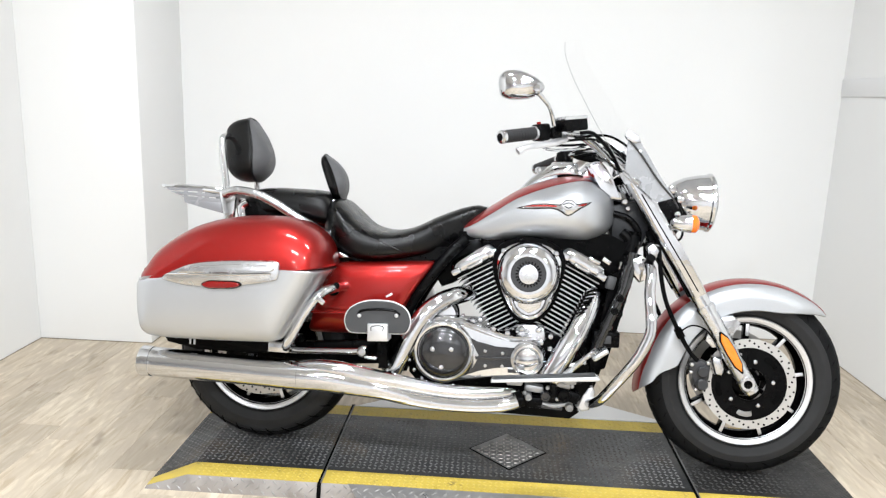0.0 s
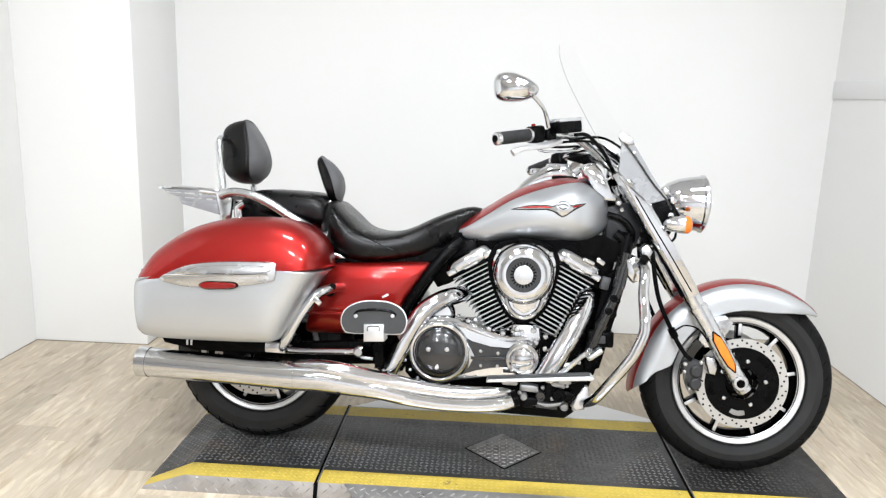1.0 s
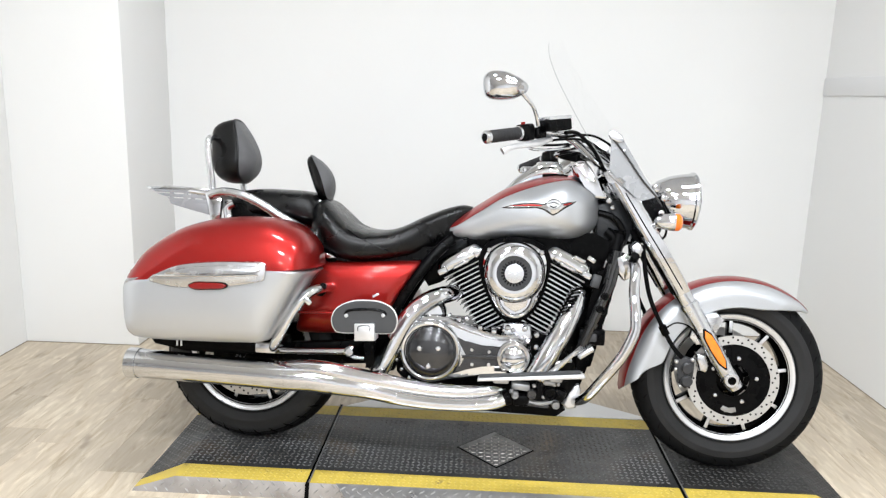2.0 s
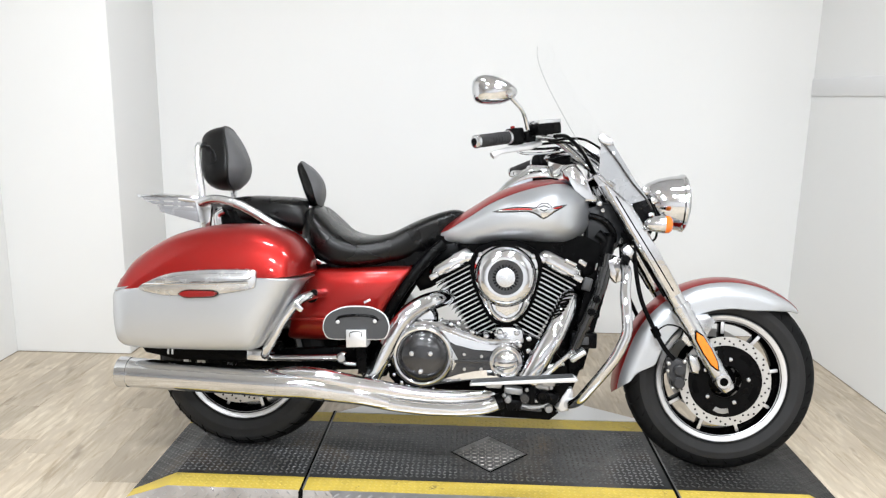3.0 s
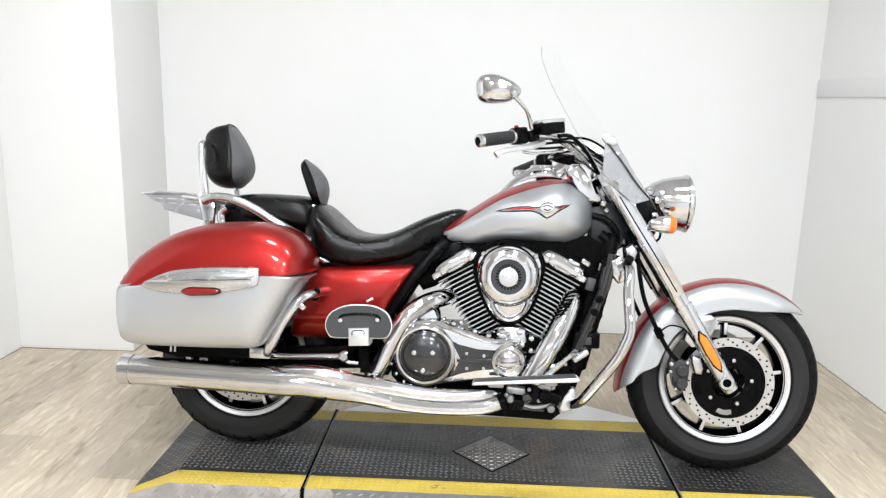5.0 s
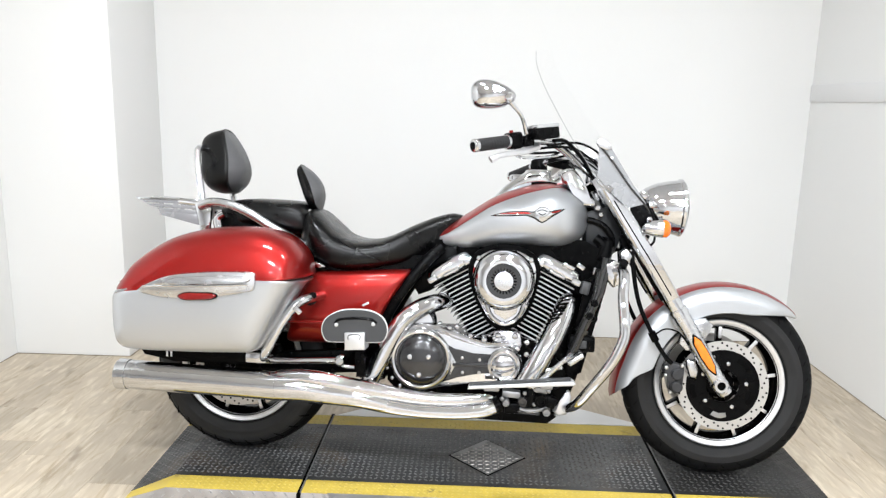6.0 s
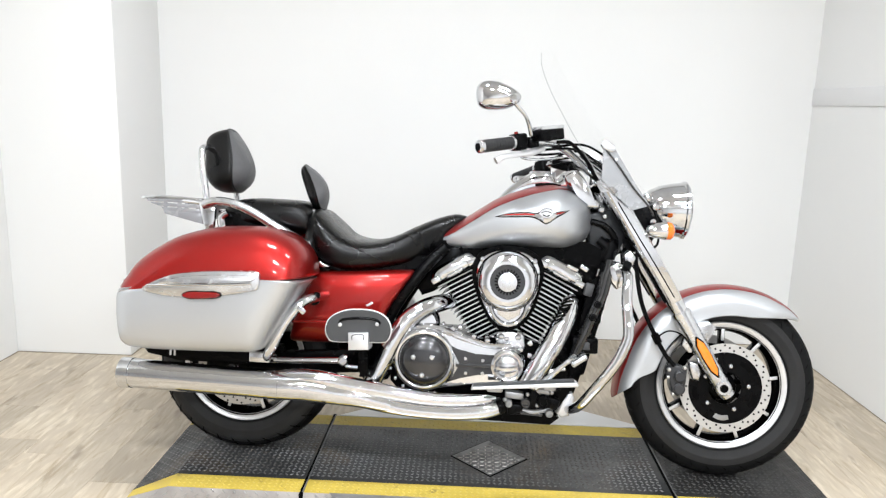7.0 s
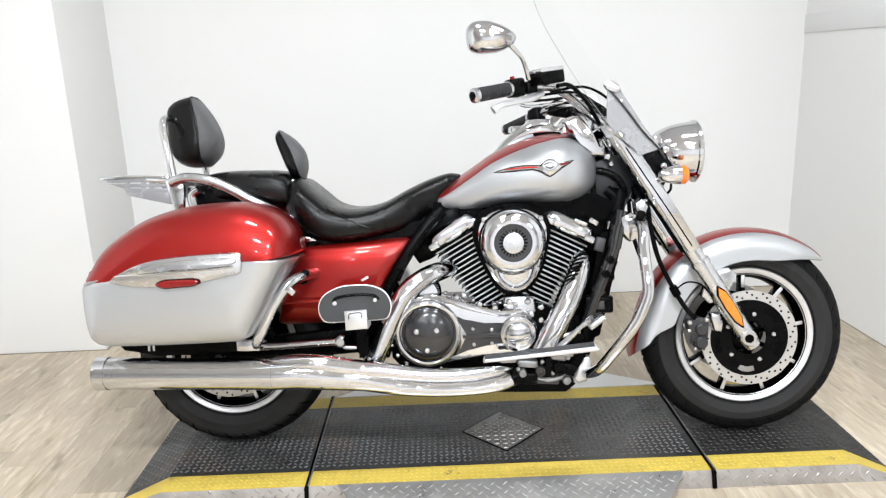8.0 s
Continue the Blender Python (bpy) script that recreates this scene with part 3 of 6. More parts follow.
def wheel(name, x, r, half, rim_r, disc_side, label, lip_w=0.022, spokes=9, shoulder=False):
    """A tyred cast wheel with its discs; returns the rim."""
    c = (x, 0, r)
    rim = part(name, lathe([(rim_r - 0.003, -half * 0.80), (rim_r, -half * 0.86), (rim_r - 0.004, -half * 0.90), (rim_r - 0.020, -half * 0.84), (rim_r - 0.024, -half * 0.6), (rim_r - 0.034, -half * 0.3),
                            (rim_r - 0.034, half * 0.3), (rim_r - 0.024, half * 0.6), (rim_r - 0.020, half * 0.84), (rim_r - 0.004, half * 0.90), (rim_r, half * 0.86), (rim_r - 0.003, half * 0.80)], c, n=72, closed=True), BLACK, bike, label)
    for s in (-1, 1):
        lip = lathe([(rim_r + 0.001, s * half * 0.87), (rim_r - 0.002, s * (half * 0.90 + 0.002)), (rim_r - lip_w * 0.55, s * (half * 0.88 + 0.002)), (rim_r - lip_w, s * (half * 0.80)), (rim_r - lip_w * 0.9, s * half * 0.74), (rim_r - 0.006, s * half * 0.82)], c, n=72, closed=True)
        part("rim_lip", lip, ALLOY, rim, "machined bright rim lip")
    w, t = half, r - rim_r
    prof = [(rim_r - 0.004, -w * 0.80), (rim_r + 0.008, -w * 0.90), (rim_r + t * 0.30, -w * 0.985), (rim_r + t * 0.34, -w * 1.012), (rim_r + t * 0.38, -w * 1.012), (rim_r + t * 0.42, -w * 0.99), (rim_r + t * 0.50, -w * 0.995), (rim_r + t * 0.62, -w * 0.97), (rim_r + t * 0.80, -w * 0.84), (rim_r + t * 0.90, -w * 0.66), (rim_r + t * 0.96, -w * 0.44), (r, -w * 0.18)]
    prof += [(a, -b) for a, b in prof[::-1]]
    bm = bmesh.new()
    seg = 300
    rings = []
    for k in range(seg):
        a = 2 * math.pi * k / seg
        ring = []
        for rad, yy in prof:
            f = abs(yy) / w
            cut = 0.0
            if rad > rim_r + t * 0.55:
                lag = int(round(5 * (1 - f))) + (0 if yy < 0 else 4)
                cut = (0.002 if f > 0.95 else 0.0055) if (k + lag) % 10 == 0 else 0.0
            ring.append((x + (rad - cut) * math.cos(a), yy, r + (rad - cut) * math.sin(a)))
        rings.append(ring)
    rings.append(rings[0])
    loft(bm, rings, cap=False)
    bmesh.ops.remove_doubles(bm, verts=bm.verts, dist=1e-6)
    part("tyre", bm, RUBBER, rim, "black road tyre with notched tread", sharp=25)
    for s in (-1, 1):
        side = [(rim_r + 0.009, s * w * 0.905), (rim_r + t * 0.30, s * (w * 0.985 + 0.0012)), (rim_r + t * 0.34, s * (w * 1.012 + 0.0012)), (rim_r + t * 0.38, s * (w * 1.012 + 0.0012)), (rim_r + t * 0.42, s * (w * 0.99 + 0.0012)), (rim_r + t * 0.50, s * (w * 0.995 + 0.0012)), (rim_r + t * 0.57, s * w * 0.975), (rim_r + t * 0.50, s * w * 0.95), (rim_r + t * 0.34, s * w * 0.95), (rim_r + 0.012, s * w * 0.88)]
        if shoulder:
            side[6:7] = [(rim_r + t * 0.62, s * (w * 0.97 + 0.0012)), (rim_r + t * 0.74, s * (w * 0.888 + 0.0015)), (rim_r + t * 0.75, s * w * 0.86), (rim_r + t * 0.62, s * w * 0.94)]
        wall = part("tyre_sidewall", lathe(side, c, n=96, closed=True), SIDEWALL, rim, "dusty grey tyre sidewall", sharp=60)
        # slits that run from the shoulder into the tread
        for k in range(32):
            lo, hi = (0.60, 0.86) if shoulder else (0.60, 0.80)
            path = [(rim_r + t * lo, 0.0, s * w * 0.977), (rim_r + t * (lo + hi) / 2, 0.035, s * w * 0.900), (rim_r + t * hi, 0.075, s * w * 0.765)]
            cut = []
            for rad, lag, yy in path:
                a = 2 * math.pi * (k + 0.3) / 32 + lag
                cut.append((x + rad * math.cos(a), yy, r + rad * math.sin(a)))
            part("tyre_slit", rod(cut, [0.0012, 0.0030, 0.0026] if shoulder else [0.0008, 0.0020, 0.0018], 6), SEAM, wall)
    # spokes: black arms with machined edges
    for k in range(spokes):
        a = 2 * math.pi * (k + 0.25) / spokes
        m = Matrix.Translation(c) @ Matrix.Rotation(-a, 4, "Y")
        sp = block((rim_r - 0.075, 0.040, 0.016), ((rim_r - 0.075) / 2 + 0.045, -0.018, 0), 0.004)
        bmesh.ops.transform(sp, matrix=m, verts=sp.verts)
        arm = part("spoke", sp, BLACK, rim)
        for s, ey in ((-1, -0.0385), (1, 0.0025)):
            e = block((0.040, 0.004, 0.011), (rim_r - 0.045, ey, 0), 0.001)
            bmesh.ops.transform(e, matrix=m, verts=e.verts)
            part("spoke_edge", e, ALLOY, arm, "machined bright spoke edge")
    part("hub", lathe([(0.03, -half * 1.05), (0.045, -half), (0.055, -half * 0.6), (0.055, half * 0.6), (0.045, half), (0.03, half * 1.05)], c, n=32), BLACK, rim, "black wheel hub")
    for s in disc_side:
        y = s * (half + 0.030)
        ri, ro, h = 0.121, 0.150, 0.0025
        disc = part("brake_disc", lathe([(ri, y - h), (ro, y - h), (ro, y + h), (ri, y + h)], c, n=64, closed=True), DISC, rim, "drilled steel brake disc")
        for k in range(18):
            for q, rr in enumerate((0.128, 0.136, 0.144)):
                a = 2 * math.pi * (k + q * 0.33) / 18
                part("disc_hole", lathe([(0.0036, 0), (0.0036, s * 0.0006), (0.0003, s * 0.0006)], (x + rr * math.cos(a), y + s * h, r + rr * math.sin(a)), n=8), SEAM, disc)
        carrier = bmesh.new()
        lathe([(0.1225, y - 0.002), (0.1225, y + 0.002), (0.054, y + 0.003), (0.054, y - 0.003)], c, n=48, bm=carrier, closed=True)
        car = part("disc_carrier", carrier, BLACK_PLASTIC, rim, "black disc carrier")
        for k in range(5):
            a = 2 * math.pi * (k + 0.1) / 5
            m = Matrix.Translation(c) @ Matrix.Rotation(-a, 4, "Y")
            # solid inserts: pale where the lit background would show through, others black
            b = slab([(0.086, 0.030), (0.100, 0.036), (0.108, 0.020), (0.109, 0.0), (0.104, -0.016), (0.090, -0.010), (0.093, 0.008)], y + s * 0.0015, y + s * 0.0036, 0.0006)
            bmesh.ops.transform(b, matrix=m @ Matrix.Rotation(radians(-36), 4, "Y"), verts=b.verts)
            part("carrier_slot", b, CAST if k in (1, 3) else SEAM, car, "solid insert coloured as a slot in the disc carrier")
            part("carrier_bolt", bolt((x + 0.076 * math.cos(a), y + s * 0.003, r + 0.076 * math.sin(a)), 0.0075, 0.006, s), CHROME_SATIN, car, "bright bolt head")
    return rim


front_wheel = wheel("front_wheel", 0, 0.320, 0.062, 0.217, (-1, 1), "black cast front wheel with bright rim lip")
rear_wheel = wheel("rear_wheel", -WB, 0.322, 0.082, 0.217, (-1,), "black cast rear wheel with bright rim lip", 0.022, shoulder=True)
part("axle", rod([(0, -0.14, 0.32), (0, 0.14, 0.32)], 0.011), CHROME_SATIN, front_wheel)
part("axle", rod([(-WB, -0.20, 0.322), (-WB, 0.20, 0.322)], 0.012), CHROME_SATIN, rear_wheel)


def fork_x(z):
    return -0.006 - 0.62 * (z - 0.31)


def F(z, y, dx=0.0):
    return (fork_x(z) + dx, y, z)


# fork legs
for s in (-1, 1):
    y = s * 0.125
    leg = part("fork_leg", rod([F(0.302, y, 0.002), F(0.33, y), F(0.40, y), F(0.52, y), F(0.575, y)], [0.024, 0.027, 0.028, 0.031, 0.031], 20), CHROME_SATIN, bike, "polished lower fork leg")
    part("fork_tube", rod([F(0.56, y), F(0.60, y), F(0.78, y), F(0.98, y)], [0.027, 0.029, 0.031, 0.031], 20), CHROME, leg, "chrome fork cover tube")
    # black rod paints the shade between tube and cover
    part("cover_gap", rod([F(0.60, y - 0.006, -0.033), F(0.74, y - 0.006, -0.033), F(0.90, y - 0.006, -0.033)], 0.0045, 8), SEAM, leg, "black rod for the shaded gap beside the fork cover")
    part("fork_collar", rod([F(0.560, y), F(0.572, y)], 0.034, 20, 2), CHROME, leg)
    part("axle_clamp", lathe([(0.012, -s * 0.01), (0.026, -s * 0.01), (0.026, s * 0.026), (0.022, s * 0.031), (0.013, s * 0.031)], (-0.022, y, 0.331), n=24), CHROME_SATIN, leg)
    # black disc paints the shade inside the axle's hole
    part("axle_hole", lathe([(0.0135, 0), (0.0135, s * 0.002), (0.0005, s * 0.002)], (-0.022, y + s * 0.0305, 0.331), n=16), BLACK, leg, "black disc for the shaded axle hole")
    along = Matrix.Translation(F(0.432, y + s * 0.026)) @ pose(0, 0, 0, 0, math.degrees(math.atan2(-0.62, 1)))
    b = slab([(-0.0165, 0.0), (-0.015, 0.050), (-0.003, 0.076), (0.003, 0.076), (0.015, 0.050), (0.0165, 0.0), (0.014, -0.050), (0.003, -0.078), (-0.003, -0.078), (-0.014, -0.050)], -s * 0.004, s * 0.006, 0.002)
    bmesh.ops.transform(b, matrix=along, verts=b.verts)
    rf = part("fork_reflector", b, BLACK_PLASTIC, leg, "amber side reflector in black frame")
    b = slab([(-0.0135, 0.0), (-0.012, 0.046), (0, 0.070), (0.012, 0.046), (0.0135, 0.0), (0.011, -0.046), (0, -0.071), (-0.011, -0.046)], s * 0.005, s * 0.011, 0.002)
    bmesh.ops.transform(b, matrix=along, verts=b.verts)
    part("reflector_lens", b, AMBER_PALE, rf, "amber lens")
    # caliper behind the leg
    cal = part("brake_caliper", slab([(-0.200, 0.388), (-0.165, 0.396), (-0.135, 0.385), (-0.138, 0.345), (-0.142, 0.308), (-0.162, 0.290), (-0.184, 0.306), (-0.184, 0.345), (-0.203, 0.362)], s * 0.098, s * 0.128, 0.006, 3), CALIPER, bike, "dark grey twin-piston brake caliper")
    for cx, cz in ((-0.160, 0.358), (-0.160, 0.316)):
        part("piston_cap", lathe([(0.019, 0), (0.019, s * 0.010), (0.015, s * 0.014), (0.0005, s * 0.014)], (cx, s * 0.127, cz), n=20), CALIPER, cal)
    for cx, cz, cr in ((-0.196, 0.380, 0.007), (-0.198, 0.355, 0.006), (-0.145, 0.388, 0.007), (-0.180, 0.298, 0.006)):
        part("caliper_bolt", bolt((cx, s * 0.127, cz), cr, 0.012, s), STEEL, cal)
    part("caliper_bracket", slab([(-0.132, 0.412), (-0.10, 0.405), (-0.088, 0.37), (-0.095, 0.345), (-0.118, 0.350), (-0.128, 0.38)], s * 0.10, s * 0.128, 0.010, 3), CHROME_SATIN, cal, "bright caliper bracket")
    part("brake_hose", rod([(-0.325, s * 0.13, 0.76), (-0.312, s * 0.135, 0.66), (-0.290, s * 0.138, 0.575), (-0.240, s * 0.138, 0.475), (-0.205, s * 0.138, 0.42), (-0.180, s * 0.135, 0.395)], 0.0075, 10), BLACK_PLASTIC, cal, "black rubber brake hose")
    part("hose_clamp", rod([(-0.252, s * 0.14, 0.497), (-0.236, s * 0.14, 0.468)], 0.013, 10, 2), BLACK, cal)
part("sensor_wire", rod([(-0.245, -0.145, 0.485), (-0.21, -0.15, 0.51), (-0.165, -0.15, 0.50), (-0.13, -0.145, 0.46)], 0.0028, 8), BLACK_PLASTIC, front_wheel)
part("fender_bracket", slab([(-0.155, 0.46), (-0.13, 0.535), (-0.07, 0.545), (-0.045, 0.525), (-0.085, 0.445), (-0.13, 0.435)], -0.092, -0.118, 0.006), CHROME_SATIN, bike, "polished fender bracket", both=True)

# front fender: a crowned shell round the wheel
FENDER = [(43, 0.346, 0.338), (48, 0.348, 0.322), (55, 0.348, 0.296), (70, 0.345, 0.258), (85, 0.341, 0.247), (108, 0.338, 0.241), (144, 0.336, 0.234), (168, 0.338, 0.236), (180, 0.349, 0.256), (192, 0.363, 0.292)]


def fender_ring(deg, grow=0.0, lo=0.0, hi=1.0, n=11):
    """One side-to-side rib of the fender at an angle round the axle."""
    crown, edge = table(FENDER, deg)
    a = radians(deg)
    tip = min(1.0, max(0.0, (deg - 43) / 16))
    drop, wide = 0.052 * (0.12 + 0.88 * tip), 0.094 * (0.40 + 0.60 * tip ** 0.6)
    pts = []
    for k in range(-n, n + 1):
        u = k / n
        t = abs(u) * (hi - lo) + lo
        ang = min(t / 0.62, 1) * math.pi / 2
        y = wide * math.sin(ang) ** 0.9
        rr = crown - drop * (1 - math.cos(ang)) if t < 0.62 else crown - drop - (t - 0.62) / 0.38 * max(crown - drop - edge, 0.002)
        rr += grow
        b = a - radians(15) * t * max(0.0, (deg - 168) / 24)
        pts.append((rr * math.cos(b), math.copysign(y + (grow if t >= 0.3 else 0), u) if k else 0, 0.32 + rr * math.sin(b)))
    return pts


def shell(grow, hi=1.0, n=11, skin=0.003):
    bm = bmesh.new()
    steps = [43 + (192 - 43) * i / 60 for i in range(61)]
    rings = []
    for d in steps:
        outer = fender_ring(d, grow, 0, hi, n)
        inner = fender_ring(d, grow - skin, 0, hi, n)
        rings.append(outer + inner[::-1])
    loft(bm, rings)
    return bm


fender = part("front_fender", shell(0.0), SILVER, bike, "silver front fender with red crown")
part("crown_stripe", shell(0.0015, 0.26, 5, 0.0012), RED, fender, "red painted crown band")

# headlight
hl = (-0.145, 0, 0.911)
head = part("headlight", lathe([(0.012, -0.155), (0.040, -0.147), (0.066, -0.120), (0.082, -0.085), (0.091, -0.045), (0.095, -0.012), (0.099, -0.008), (0.100, 0.0), (0.094, 0.006), (0.089, 0.004), (0.088, -0.004)], hl, "x", 40), CHROME, bike, "round chrome bullet headlight")
part("headlight_lens", lathe([(0.089, 0.002), (0.080, 0.010), (0.055, 0.019), (0.025, 0.023), (0.0005, 0.024), (0.0005, 0.018), (0.03, 0.016), (0.06, 0.011), (0.085, 0.0)], hl, "x", 40), LENS, head, "clear headlight glass")
part("reflector_bowl", lathe([(0.086, 0.000), (0.07, -0.025), (0.04, -0.045), (0.0005, -0.052)], hl, "x", 32), ALLOY, head)
part("headlight_bracket", rod([(-0.29, -0.05, 0.84), (-0.25, -0.045, 0.835), (-0.215, -0.02, 0.83)], 0.012), CHROME, head, both=True)
part("fork_shroud", slab([(-0.355, 0.955), (-0.315, 0.960), (-0.262, 0.915), (-0.235, 0.850), (-0.262, 0.800), (-0.305, 0.800), (-0.345, 0.850)], -0.03, -0.085, 0.010, 3), BLACK_PLASTIC, head, "black wiring cover behind the headlight", both=True)
for hx, hz, hr in ((-0.288, 0.946, 0.017), (-0.262, 0.915, 0.014), (-0.268, 0.866, 0.013)):
    part("bracket_boss", lathe([(hr, 0), (hr, -0.016), (hr * 0.7, -0.024), (hr * 0.3, -0.026), (0.0005, -0.026)], (hx, -0.085, hz), n=16), CHROME, head, "chrome bracket boss")
part("indicator_wire", rod([(-0.30, -0.10, 0.80), (-0.285, -0.13, 0.775), (-0.262, -0.15, 0.79), (-0.255, -0.14, 0.815)], 0.004, 8), BLACK_PLASTIC, head)
for s in (-1, 1):
    c = (-0.243, s * 0.19, 0.838)
    sig = part("turn_signal", lathe([(0.006, -0.062), (0.016, -0.056), (0.024, -0.038), (0.028, -0.012), (0.029, 0.0), (0.025, 0.002)], c, "x", 24), CHROME, bike, "chrome bullet turn signal with amber lens")
    part("signal_lens", lathe([(0.028, 0.0), (0.028, 0.014), (0.023, 0.021), (0.012, 0.025), (0.0005, 0.026)], c, "x", 24), AMBER, sig, "amber lens")
    part("signal_stalk", rod([(-0.27, s * 0.19, 0.83), (-0.29, s * 0.15, 0.825), (-0.31, s * 0.12, 0.82)], 0.010), CHROME, sig)

# yokes and steering head
part("upper_yoke", slab([(-0.47, 0.985), (-0.44, 1.005), (-0.40, 0.99), (-0.395, 0.965), (-0.45, 0.955)], -0.16, 0.16, 0.006), CHROME, bike, "chrome upper fork yoke")
part("lower_yoke", slab([(-0.36, 0.805), (-0.33, 0.815), (-0.30, 0.79), (-0.305, 0.765), (-0.35, 0.765)], -0.105, 0.105, 0.006), BLACK, bike, "black lower fork yoke")
part("steering_head", rod([(-0.500, 0, 0.96), (-0.385, 0, 0.74)], 0.042, 20), BLACK, bike, "black steering head tube")
# panels between tank and fork
part("head_cover", slab([(-0.475, 0.885), (-0.40, 0.905), (-0.355, 0.88), (-0.350, 0.80), (-0.375, 0.745), (-0.43, 0.735), (-0.470, 0.78)], -0.02, -0.068, 0.008), SLATE, bike, "dark slate steering head cover", both=True)
part("wiring_loom", rod([(-0.47, -0.075, 0.86), (-0.42, -0.082, 0.845), (-0.385, -0.080, 0.80), (-0.395, -0.075, 0.74), (-0.44, -0.07, 0.70)], 0.011, 10), BLACK_PLASTIC, bike, "black wiring loom")
part("wiring_loom", rod([(-0.44, -0.085, 0.80), (-0.415, -0.09, 0.775), (-0.43, -0.085, 0.73)], 0.016, 10), BLACK_PLASTIC, bike)

# windscreen: a bowed clear sheet
SCREEN_EDGE = [(0.92, -0.405), (0.994, -0.462), (1.085, -0.526), (1.144, -0.563), (1.203, -0.597), (1.266, -0.632), (1.311, -0.652), (1.354, -0.666), (1.385, -0.667), (1.45, -0.664)]


def screen_point(u, v):
    """u across -1..1, v up 0..1."""
    half = 0.235 * (1 - 0.10 * v) * (1 - max(0, v - 0.80) ** 2 * 3.2)
    ze = 0.965 + 0.475 * v - 0.045 * (1 if v > 0.8 else v / 0.8)
    z = ze + 0.045 * (1 - u * u) * (1 if v > 0.8 else v / 0.8)
    x = table(SCREEN_EDGE, ze)[0] + (1 - u * u) * 0.165 * (1 - 0.62 * v)
    return (x, half * u, z)


bm = bmesh.new()
rows = [[Vector(screen_point(-1 + 2 * i / 28, j / 20)) for i in range(29)] for j in range(21)]
front = [[bm.verts.new(p) for p in r] for r in rows]
back = [[bm.verts.new(p + Vector((-0.0016, 0, -0.0005))) for p in r] for r in rows]
for g, flip in ((front, False), (back, True)):
    for j in range(20):
        for i in range(28):
            f = (g[j][i], g[j][i + 1], g[j + 1][i + 1], g[j + 1][i])
            bm.faces.new(f[::-1] if flip else f)
screen = part("windscreen", bm, SHIELD, bike, "tall clear curved acrylic windscreen", sharp=60)
screen.visible_shadow = False
# edge bead and fittings
edge = [screen_point(-1, j / 16) for j in range(17)]
part("edge_bead", rod(edge, 0.0008, 6, 2), CAST, screen, "thin grey screen edge")
part("screen_plate", slab([(-0.452, 1.098), (-0.412, 1.090), (-0.345, 0.985), (-0.296, 0.918), (-0.352, 0.900), (-0.405, 0.945), (-0.455, 1.000)], -0.176, -0.180, 0), SATIN_PANEL, bike, "pale satin screen side plate", both=True)
part("deflector_bar", rod([(-0.450, -0.184, 1.098), (-0.405, -0.184, 1.045), (-0.350, -0.184, 0.970), (-0.300, -0.180, 0.915), (-0.280, -0.165, 0.885)], 0.0032, 10), GUNMETAL, bike, "chrome screen support bar", both=True)
part("screen_mount", slab([(-0.462, 1.108), (-0.455, 1.122), (-0.440, 1.120), (-0.420, 1.108), (-0.412, 1.090), (-0.430, 1.084), (-0.455, 1.095)], -0.172, -0.188, 0.003), CHROME_SATIN, bike, "chrome screen mount", both=True)
part("mount_stud", bolt((-0.412, -0.181, 1.060), 0.007, 0.006), CHROME_SATIN, bike)
part("screen_bracket", rod([(-0.462, -0.12, 0.985), (-0.442, -0.16, 0.985), (-0.405, -0.178, 0.955)], 0.010), CHROME, bike, "chrome screen bracket", both=True)
part("fork_panel", slab([(-0.455, 1.000), (-0.405, 0.945), (-0.352, 0.900), (-0.300, 0.815), (-0.262, 0.770), (-0.170, 0.618), (-0.205, 0.600), (-0.300, 0.755), (-0.360, 0.850), (-0.425, 0.955)], -0.150, -0.160, 0.003), CHROME, bike, "chrome upper fork panel", both=True)
part("panel_line", rod([(-0.395, -0.1605, 0.925), (-0.330, -0.1605, 0.825), (-0.262, -0.1605, 0.722), (-0.198, -0.1605, 0.622)], 0.0022, 6), SEAM, bike, "dark line along the fork panel")

